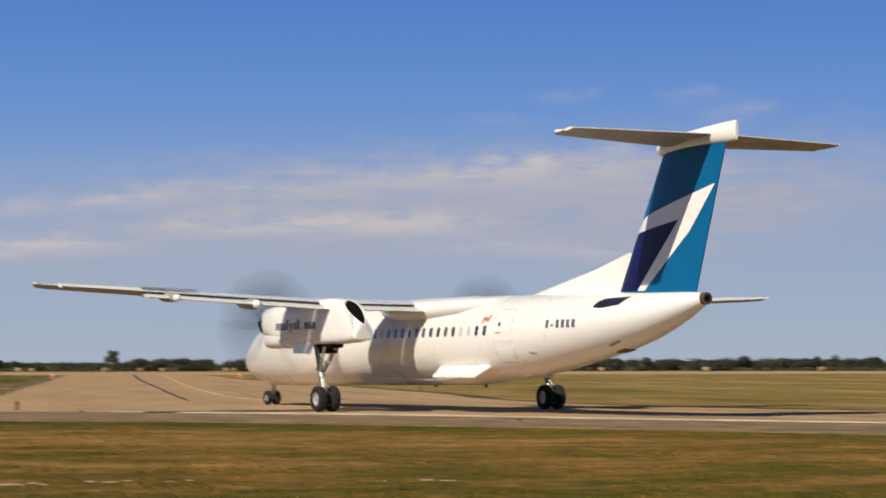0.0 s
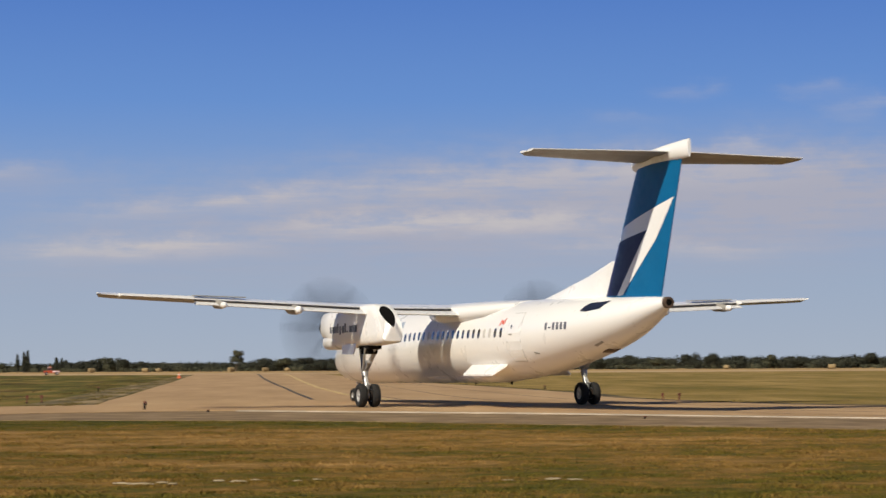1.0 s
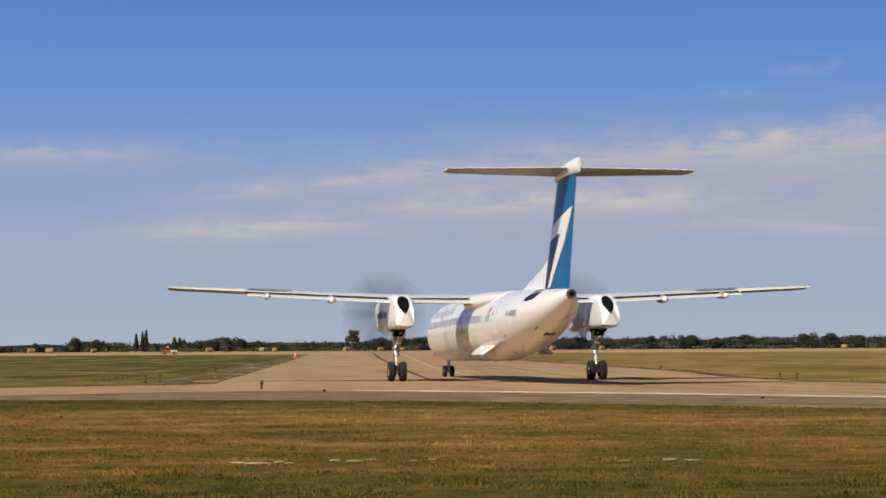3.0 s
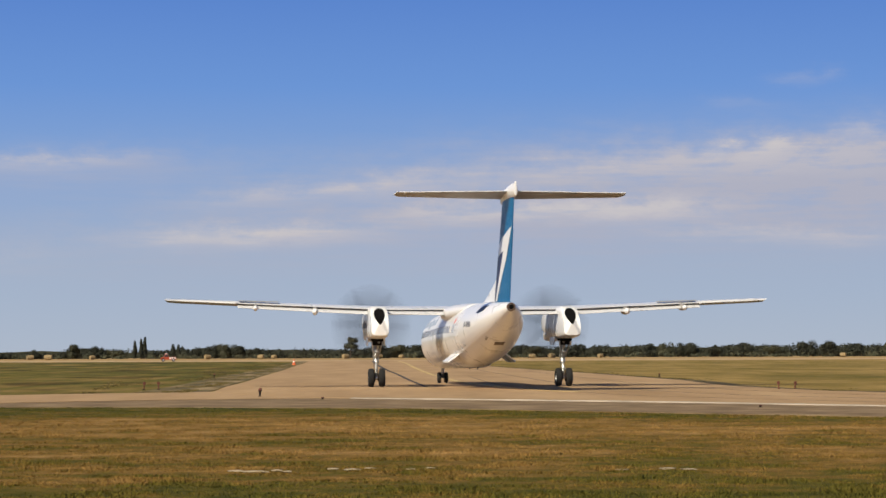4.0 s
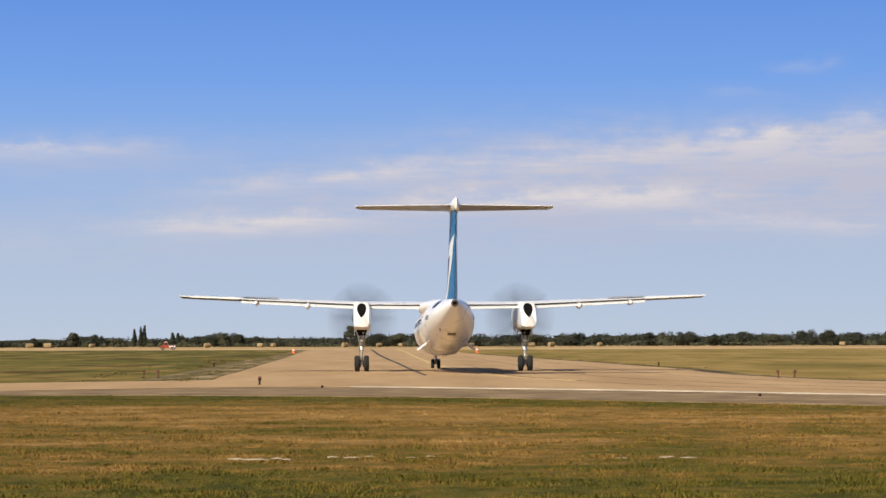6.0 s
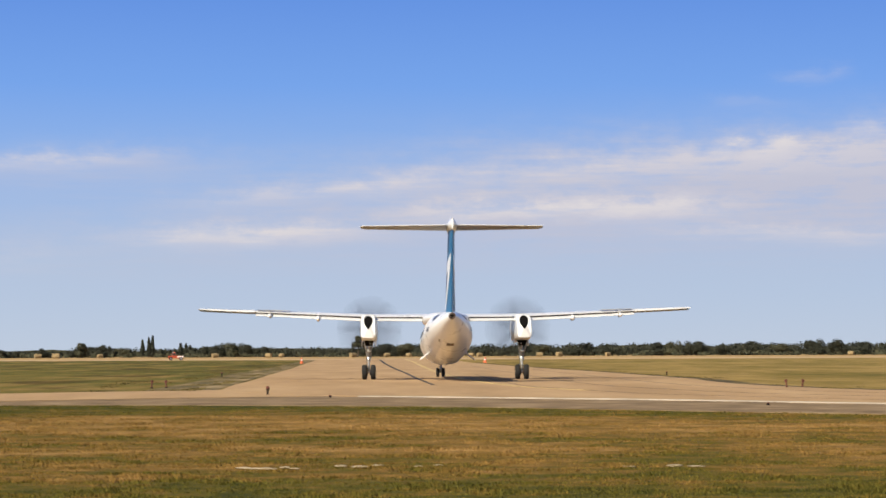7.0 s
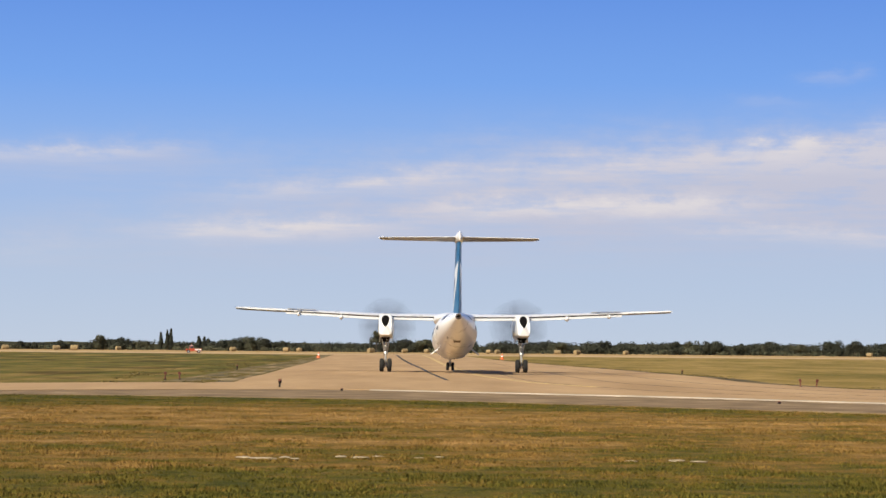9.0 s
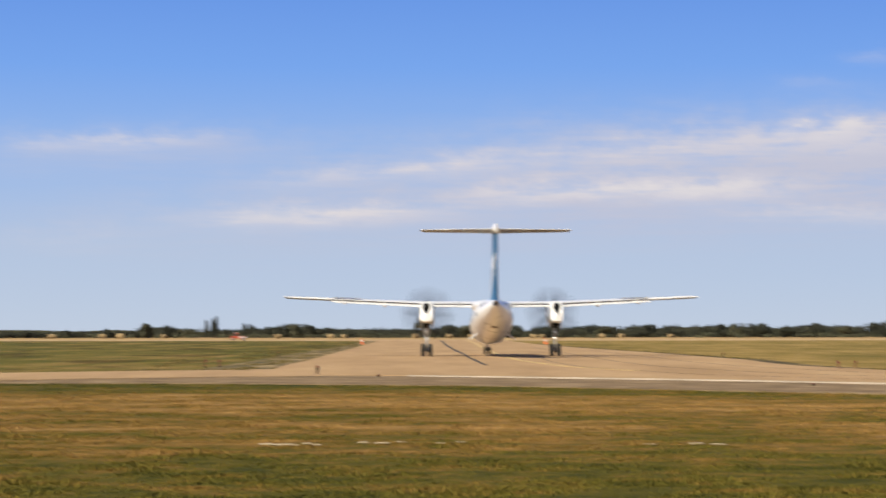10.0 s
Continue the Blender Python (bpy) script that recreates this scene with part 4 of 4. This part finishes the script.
# ---------------------------------------------------------------- trees, bales and airfield fixtures
def bearing(deg, d):
    """A place d metres off, deg degrees to the left of straight on."""
    a = radians(deg)
    return -d * math.sin(a), d * math.cos(a)


def leaves(rng, blobs, count, size):
    """Small leaf clumps spread over the surface and inside of blobs (x, y, z, rx, rz)."""
    verts, faces = [], []
    weights = [b[3] * b[3] for b in blobs]
    for b in rng.choices(blobs, weights, k=count):
        u, a = rng.uniform(-0.75, 1), rng.uniform(0, 2 * math.pi)
        r = math.sqrt(1 - u * u) if u > -1 else 0
        q = rng.uniform(0.6, 1.05)
        c = Vector((b[0] + b[3] * r * math.cos(a) * q, b[1] + b[3] * r * math.sin(a) * q, b[2] + b[4] * u * q))
        s = size * rng.uniform(0.5, 1.3)
        face = Vector((r * math.cos(a) + rng.gauss(0, 0.35), r * math.sin(a) + rng.gauss(0, 0.35), u + rng.gauss(0, 0.35))).normalized()
        d1 = face.cross(Vector((rng.gauss(0, 1), rng.gauss(0, 1), rng.gauss(0, 1)))).normalized()
        d2 = face.cross(d1)
        i = len(verts)
        verts += [c + d1 * s, c + d2 * s * 0.7, c - d1 * s * 0.9, c - d2 * s * 0.8]
        faces.append((i, i + 1, i + 2, i + 3))
    return verts, faces


def raw_mesh(name, verts, faces, material):
    me = bpy.data.meshes.new(name)
    me.from_pydata([tuple(v) for v in verts], [], faces)
    me.materials.append(material)
    return me


def tree(seed, deg, d, height, width, form, material, label):
    rng = random.Random(seed)
    x, y = bearing(deg, d)
    ob = holder("tree", label, "tree", "trees along the far field")
    ob.matrix_basis = pose(x, y, land(x, y) - 0.05, 0, 0, rng.uniform(0, 360))
    b = bmesh.new()
    rod(b, (0, 0, 0), (0.05 * width * rng.uniform(-1, 1), 0, height * 0.6), 0.03 * height, 0.012 * height, 8)
    for k in range(5):
        a = rng.uniform(0, 6.28)
        z = height * rng.uniform(0.25, 0.5)
        rod(b, (0, 0, z), (width * 0.32 * math.cos(a), width * 0.32 * math.sin(a), z + height * 0.2), 0.012 * height, 0.005 * height, 6)
    part("trunk", b, BARK, ob, "brown trunk")
    blobs = []
    if form == "poplar":
        for k in range(7):
            z = height * (0.16 + 0.12 * k)
            w = width * 0.5 * (1 - abs(k - 2.4) / 6.2) * rng.uniform(0.85, 1.1)
            blobs.append((rng.uniform(-0.15, 0.15) * w, rng.uniform(-0.15, 0.15) * w, z, w, height * 0.12))
        n = 800
    elif form == "bush":
        for k in range(9):
            a, r = rng.uniform(0, 6.28), width * 0.33 * math.sqrt(rng.random())
            blobs.append((r * math.cos(a), r * math.sin(a), height * rng.uniform(0.2, 0.68), width * rng.uniform(0.16, 0.30), height * rng.uniform(0.20, 0.32)))
        n = 1700
    else:
        for k in range(10):
            a, r = rng.uniform(0, 6.28), width * 0.32 * math.sqrt(rng.random())
            blobs.append((r * math.cos(a), r * math.sin(a), height * rng.uniform(0.42, 0.84), width * rng.uniform(0.13, 0.23), height * rng.uniform(0.10, 0.17)))
        n = 560
    v, f = leaves(rng, blobs, int(n * 2.2), 0.028 * height + 0.07)
    crown = new("crown", raw_mesh("crown", v, f, material))
    crown.parent = ob
    return ob


def trees():
    pop = "tall narrow dark green poplar above the hedge"
    tree(1, 6.96, 930, 8.3, 2.2, "poplar", LEAF_DARK, pop)
    tree(2, 6.79, 928, 9.1, 2.0, "poplar", LEAF_DARK, pop)
    tree(3, 6.69, 932, 9.9, 2.2, "poplar", LEAF_DARK, pop)
    tree(4, 1.10, 900, 9.8, 8.0, "round", LEAF_DULL, "lone rounded tree standing above the hedge")
    tree(5, 5.93, 935, 6.7, 2.6, "poplar", LEAF_DARK, "short dark conifer above the hedge")
    tree(6, 5.79, 935, 6.6, 2.4, "poplar", LEAF_DARK, "short dark conifer above the hedge")
    bush = "broad dark green bushy tree in the far hedge"
    plan = [(8.62, 7.4, 7), (8.35, 6.2, 6), (8.05, 6.4, 8), (7.75, 5.8, 7), (7.45, 5.0, 8), (5.6, 6.6, 5), (5.3, 5.8, 7), (4.95, 7.2, 9), (4.55, 7.4, 9), (4.15, 6.8, 9), (3.7, 5.8, 8), (0.25, 6.6, 9), (-0.2, 7.2, 10),
            (-0.7, 7.0, 10), (-1.3, 6.2, 9), (-3.3, 6.6, 10), (-3.9, 5.8, 9), (-5.1, 7.4, 9), (-5.7, 6.2, 11), (-6.9, 7.2, 11), (-7.5, 7.6, 9), (-8.1, 7.8, 11), (-8.8, 6.4, 9), (-9.6, 7.6, 12), (-10.4, 6.6, 9),
            (-11.3, 8.2, 10), (-11.9, 7.8, 11), (-12.6, 7.0, 9), (-13.4, 7.6, 10), (-14.3, 6.8, 12), (-15.2, 6.2, 9), (-16.1, 7.4, 11), (-17.0, 7.0, 9), (-17.9, 7.8, 12), (-18.7, 8.2, 10), (-19.6, 7.6, 11), (-20.6, 7.8, 10),
            (9.6, 4.6, 6), (10.7, 4.2, 7), (11.8, 4.0, 6)]
    for i, (deg, h, w) in enumerate(plan):
        tree(20 + i, deg, 935 + (i * 37) % 40, h * 0.98, w, "bush", LEAF_DARK if i % 4 else LEAF_DULL, bush)
    # the rest of the hedge, too dense to count
    rng = random.Random(77)
    blobs = []
    for k in range(900):
        deg = rng.uniform(-34, 28)
        d = 965 + rng.uniform(-12, 60)
        x, y = bearing(deg, d)
        h = (3.2 if deg > 8.8 else 4.6 if deg > 0.8 else 6.0) * rng.uniform(0.74, 1.06)
        blobs.append((x, y, 0.9 + h * 0.42, rng.uniform(3.0, 6.5), h * 0.58))
    v, f = leaves(rng, blobs, 190000, 0.50)
    tagged(new("woods", raw_mesh("woods", v, f, LEAF_DARK)), "low dark line of distant woodland", "woods", kind="stuff")
    blobs = []
    for k in range(260):
        deg = rng.uniform(-34, 28)
        x, y = bearing(deg, rng.uniform(900, 930))
        h = rng.uniform(1.2, 2.8)
        blobs.append((x, y, 0.9 + h * 0.4, rng.uniform(1.8, 4.0), h * 0.5))
    v, f = leaves(rng, blobs, 9000, 0.5)
    tagged(new("scrub", raw_mesh("scrub", v, f, LEAF_DULL)), "dry brown scrub in front of the woodland", "scrub", kind="stuff")
    # blue-grey hills far behind
    bm = bmesh.new()
    prev = None
    for k in range(61):
        deg = -34 + 62 * k / 60
        x, y = bearing(deg, 2300)
        h = 9 + 5 * noise.noise((deg * 0.22, 3.1, 0)) + 2.0 * noise.noise((deg * 1.3, 1.7, 0))
        a, b_ = bm.verts.new((x, y, -2)), bm.verts.new((x, y, h))
        c = bm.verts.new((x * 1.25, y * 1.25, -2))
        if prev:
            bm.faces.new((prev[0], a, b_, prev[1]))
            bm.faces.new((prev[1], b_, c, prev[2]))
        prev = (a, b_, c)
    thing("hills", bm, LEAF_DULL, "low hazy wooded rise on the horizon", "hills", kind="stuff")


trees()


def bales():
    rng = random.Random(5)
    prof = [(-1.3, 0.05), (-1.3, 0.65), (-1.24, 0.82), (-1.0, 0.9), (-0.45, 0.92), (0.45, 0.92), (1.0, 0.9), (1.24, 0.82), (1.3, 0.65), (1.3, 0.05)]
    bm = turned(prof, 22)
    for v in bm.verts:
        v.co *= 1 + 0.05 * noise.noise(v.co * 2.3)
    me = mesh_of("hay_bale", bm, STRAW, True)
    for deg in (11.1, 9.75, 9.27, 8.1, 3.55, 3.2, 1.24, 0.31, -0.29, -2.0, -2.23, -3.87, -4.41, -5.74, -12.28, -15.1, -18.2, 5.0):
        d = rng.uniform(660, 740)
        x, y = bearing(deg, d)
        ob = tagged(new("hay_bale", me), "round golden straw bale lying on the stubble field", "hay bale", "bales on the field")
        ob.matrix_basis = pose(x, y, land(x, y) + 0.70, 0, 0, 90 + rng.uniform(-55, 55)) @ Matrix.Scale(rng.uniform(0.70, 0.95), 4)


bales()


def edge_light(x, y, h, turn):
    ob = holder("taxiway_light", "small dark taxiway edge light with a reddish lens", "airfield light", "lights along the taxiway")
    ob.matrix_basis = pose(x, y, land(x, y) + 0.02, 0, 0, turn) @ Matrix.Scale(1.0 if h > 0.2 else 0.72, 4)
    b = bmesh.new()
    rod(b, (0, 0, -0.06), (0, 0, 0.03), 0.09, 0.07, 14)
    part("base", b, STAND, ob)
    b = bmesh.new()
    rod(b, (0, 0, 0.02), (0.01, 0, h * 0.6), 0.04, 0.035, 10)
    rod(b, (0.01, 0, h * 0.5), (0.01, 0, h * 0.72), 0.05, 0.07, 12)
    part("stem", b, STAND, ob)
    b = bmesh.new()
    rod(b, (0.01, 0, h * 0.70), (0.01, 0, h * 0.92), 0.065, 0.058, 14)
    rod(b, (0.01, 0, h * 0.92), (0.01, 0, h), 0.058, 0.025, 14)
    part("lens", b, RUST, ob, "dull red glass lens")


def marker_board(x, y, h, lean):
    ob = holder("edge_marker", "small reddish edge marker stake in the grass", "marker", "markers along the taxiway")
    ob.matrix_basis = pose(x, y, land(x, y), lean, lean * 0.6, 15)
    b = bmesh.new()
    rod(b, (0, 0, -0.05), (0, 0, h), 0.034, 0.028, 10)
    part("stake", b, RUST, ob)
    b = bmesh.new()
    box(b, -0.06, 0.06, -0.02, 0.02, h - 0.12, h, 0.008)
    part("plate", b, RUST, ob, "dull red top plate")
    b = bmesh.new()
    rod(b, (0, 0, -0.04), (0, 0, 0.05), 0.09, 0.06, 12)
    part("foot", b, STAND, ob)


def cone(x, y):
    ob = holder("traffic_cone", "orange marker cone with a pale band beside the taxiway", "cone", "cones beside the taxiway")
    ob.matrix_basis = pose(x, y, land(x, y) + 0.02) @ Matrix.Scale(0.72, 4)
    b = bmesh.new()
    box(b, -0.42, 0.42, -0.42, 0.42, 0, 0.07, 0.02)
    part("base", b, ORANGE, ob)
    b = bmesh.new()
    rod(b, (0, 0, 0.06), (0, 0, 1.25), 0.34, 0.07, 18)
    part("body", b, ORANGE, ob)
    b = bmesh.new()
    rod(b, (0, 0, 0.62), (0, 0, 0.86), 0.22, 0.17, 18)
    part("band", b, WHITE, ob, "white band")


def utility_truck():
    x, y = bearing(6.06, 436)
    ob = holder("utility_truck", "small red-orange and white airfield utility truck on the runway", "truck")
    ob.matrix_basis = pose(x, y, land(x, y) + 0.04, 0, 0, 8) @ Matrix.Scale(0.86, 4)
    prof = [(-1.85, 0.45), (-1.85, 1.0), (-1.0, 1.05), (-0.85, 1.75), (-0.15, 1.8), (0.05, 1.05), (1.85, 1.05), (1.85, 0.45)]
    rings = [[(px, wy, pz) for px, pz in prof] for wy in (-0.75, 0.75)]
    part("body", loft(rings), RED_ORANGE, ob, "red-orange painted body")
    for s in (-1, 1):
        b = bmesh.new()
        vs = [b.verts.new((px, s * 0.765, pz)) for px, pz in ((-0.9, 1.12), (-0.78, 1.66), (-0.22, 1.7), (-0.06, 1.12))]
        b.faces.new(vs)
        part("side_window", b, GLASS, ob, "dark side window")
        for px in (0.25, 0.8, 1.35):
            b = bmesh.new()
            box(b, px, px + 0.42, s * 0.755 - 0.02, s * 0.755 + 0.02, 0.62, 1.0, 0.01)
            part("side_panel", b, WHITE, ob, "white panel")
    b = bmesh.new()
    box(b, -0.9, -0.1, -0.7, 0.7, 1.78, 1.9, 0.03)
    part("roof", b, SHADE, ob, "beige cab roof")
    b = bmesh.new()
    rod(b, (-0.5, 0, 1.9), (-0.5, 0, 2.08), 0.1, 0.08, 12)
    part("beacon", b, ORANGE, ob, "amber roof beacon")
    for px in (-1.25, 1.2):
        for s in (-1, 1):
            w = part("wheel", turned([(-0.1, 0.18), (-0.11, 0.34), (-0.07, 0.4), (0.07, 0.4), (0.11, 0.34), (0.1, 0.18)], 20), RUBBER, ob, "black tyre", True)
            w.location = (px, s * 0.72, 0.4)
            part("rim", turned([(-0.06, 0.02), (-0.06, 0.19), (0.06, 0.19), (0.06, 0.02)], 16), ALLOY, w, "grey rim")


edge_light(-4.72, 75.4, 0.32, 20)
edge_light(-2.3, 70.2, 0.12, 0)
edge_light(10.1, 57.0, 0.10, 0)
edge_light(-12.1, 143.5, 0.32, 0)
edge_light(18.4, 143.0, 0.25, 0)
for mx_, my_, ml in ((-11.0, 93.4, 4), (-10.35, 93.4, -3), (16.2, 86.9, -6), (16.85, 86.9, 7)):
    marker_board(mx_, my_, 0.36, ml)
cone(*bearing(2.65, 318))
cone(*bearing(-2.38, 318))
utility_truck()


# ---------------------------------------------------------------- near grass, weeds and stones
def grass_tufts():
    rng = np.random.default_rng(11)
    n = 125000
    y = 16.0 + 46.0 * rng.random(n) ** 1.3
    x = rng.uniform(-0.28, 0.41, n) * y
    edge = np.interp(x, [-30, -11.8, -6.8, 1.1, 6.8, 11.6, 15.7, 60], [54.5, 60.6, 60.0, 57.0, 51.4, 47.1, 42.6, -3])
    wander = np.array([noise.noise((a * 0.6, b * 0.6, 4.0)) for a, b in zip(x, y)])
    clump = np.array([noise.noise((a * 0.9, b * 0.9, 9.0)) + 0.6 * noise.noise((a * 2.7, b * 2.7, 3.0)) for a, b in zip(x, y)])
    gap = edge - y + wander * 0.9
    keep = (gap > 0) & (rng.random(n) < np.clip(0.75 + 0.7 * clump, 0.35, 1.0))
    x, y, clump, gap = x[keep], y[keep], clump[keep], gap[keep]
    verge = np.clip(1 - gap / 3.0, 0, 1) * np.clip(0.4 + (x + 6) / 14, 0.3, 1)
    tall = np.clip(0.020 + 0.036 * clump, 0.011, 0.070) + 0.034 * verge
    k = 4
    bx = np.repeat(x, k) + rng.normal(0, 0.035, len(x) * k)
    by = np.repeat(y, k) + rng.normal(0, 0.035, len(x) * k)
    h = np.repeat(tall, k) * rng.uniform(0.5, 1.25, len(bx))
    a = rng.uniform(0, 2 * math.pi, len(bx))
    w = rng.uniform(0.006, 0.015, len(bx))
    lean = rng.normal(0, 0.55, (len(bx), 2)) * h[:, None]
    co = np.empty((len(bx), 3, 3))
    co[:, 0] = np.stack([bx - w * np.cos(a), by - w * np.sin(a), np.full_like(bx, -0.01)], 1)
    co[:, 1] = np.stack([bx + w * np.cos(a), by + w * np.sin(a), np.full_like(bx, -0.01)], 1)
    co[:, 2] = np.stack([bx + lean[:, 0], by + lean[:, 1], h], 1)
    me = bpy.data.meshes.new("grass")
    m = len(bx)
    me.vertices.add(m * 3)
    me.vertices.foreach_set("co", co.ravel())
    me.loops.add(m * 3)
    me.loops.foreach_set("vertex_index", np.arange(m * 3, dtype=np.int32))
    me.polygons.add(m)
    me.polygons.foreach_set("loop_start", np.arange(0, m * 3, 3, dtype=np.int32))
    me.update(calc_edges=True)
    me.materials.append(TURF)
    tagged(new("grass", me), "short dry turf of straw-coloured and green blades", "grass", kind="stuff")


def verge_tufts():
    """Clumps of rough grass on the dirt along the taxiway's two edges."""
    rng = np.random.default_rng(23)
    verts, faces = [], []
    for side, count in (("west", 4200), ("east", 1800)):
        y = 84 + 250 * rng.random(count) ** 1.8
        if side == "west":
            x = np.interp(y, [80, 100, 177, 318, 400], [-8.2, -8.6, -10.9, -14.8, -17]) - rng.random(count) ** 1.5 * np.interp(y, [84, 120, 320], [4, 7, 7])
        else:
            x = np.interp(y, [66, 83, 97, 120, 177, 318], [26, 17.6, 16.3, 17.3, 16.8, 12.0]) + np.abs(rng.normal(0, 0.7, count))
        for px, py in zip(x, y):
            if noise.noise((px * 0.30, py * 0.07, 5.0)) + 0.4 * noise.noise((px * 1.1, py * 0.3, 2.0)) < 0.02:
                continue
            tall = rng.uniform(0.03, 0.07)
            for _ in range(6):
                bx, by, h = px + rng.normal(0, 0.14), py + rng.normal(0, 0.2), tall * rng.uniform(0.5, 1.1)
                a, w = rng.uniform(0, 6.28), rng.uniform(0.03, 0.07)
                i = len(verts)
                verts += [(bx - w * math.cos(a), by - w * math.sin(a), land(px, py)), (bx + w * math.cos(a), by + w * math.sin(a), land(px, py)),
                          (bx + rng.normal(0, 0.4) * h, by + rng.normal(0, 0.4) * h, land(px, py) + h)]
                faces.append((i, i + 1, i + 2))
    tagged(new("rough_grass", raw_mesh("rough_grass", verts, faces, ROUGH_GRASS)), "rough dry grass clumps along the taxiway edges", "grass", kind="stuff")


ROUGH_GRASS = foliage("rough_grass_blades", (0.10, 0.085, 0.024), (0.21, 0.15, 0.052))
verge_tufts()
PALE_STONE = worn("pale_stone", (0.36, 0.29, 0.19), 0.9, scale=6.0, amount=0.25, bump=0.01)
grass_tufts()


def stones():
    rng = random.Random(31)
    for x, y, s in ((-1.95, 26.4, 0.10), (-1.7, 26.2, 0.13), (-1.45, 26.5, 0.09), (-1.3, 26.2, 0.08), (-0.75, 26.8, 0.09), (-0.5, 26.6, 0.10), (-0.28, 26.9, 0.08), (0.25, 26.6, 0.07),
                    (0.5, 26.9, 0.06), (2.9, 26.3, 0.07), (3.5, 26.5, 0.10), (3.75, 26.3, 0.08)):
        bm = bmesh.new()
        bmesh.ops.create_icosphere(bm, subdivisions=2, radius=1)
        for v in bm.verts:
            v.co *= 1 + 0.35 * noise.noise(v.co * 1.4 + Vector((x * 7, y, 0)))
            v.co = Vector((v.co.x * s * (0.7 + 0.9 * ((x * 13) % 1)), v.co.y * s * 0.8, v.co.z * s * 0.15))
        ob = thing("stone", bm, PALE_STONE, "flat pale stone lying in the dry grass", "stone", "stones in the grass", smooth=True)
        ob.matrix_basis = pose(x, y, 0.01, 0, 0, rng.uniform(-30, 30))


stones()


# ---------------------------------------------------------------- what moves
def motions():
    walk(airplane, [(t, pose(x, y, 0.04, 0, 0, h)) for t, x, y, h in TAXI_ROWS])
    ts = [r[0] for r in TAXI_ROWS]
    steps = np.hypot(np.diff([r[1] for r in TAXI_ROWS]), np.diff([r[2] for r in TAXI_ROWS]))
    gone = np.concatenate([[0], np.cumsum(steps)])
    for wheel, x, y, r in WHEELS:
        rows = []
        for k in range(0, 301, 2):
            way = float(np.interp(k / 30, ts, gone))
            rows.append((k / 30, pose(x, y, r) @ Matrix.Rotation(way / r, 4, 'Y')))
        walk(wheel, rows)
    for i, (prop, x, y, z) in enumerate(PROPS):
        walk(prop, [(k / 30, pose(x, y, z, -88.0 * k + 17 * i, 0, 0)) for k in range(0, 301)])


motions()
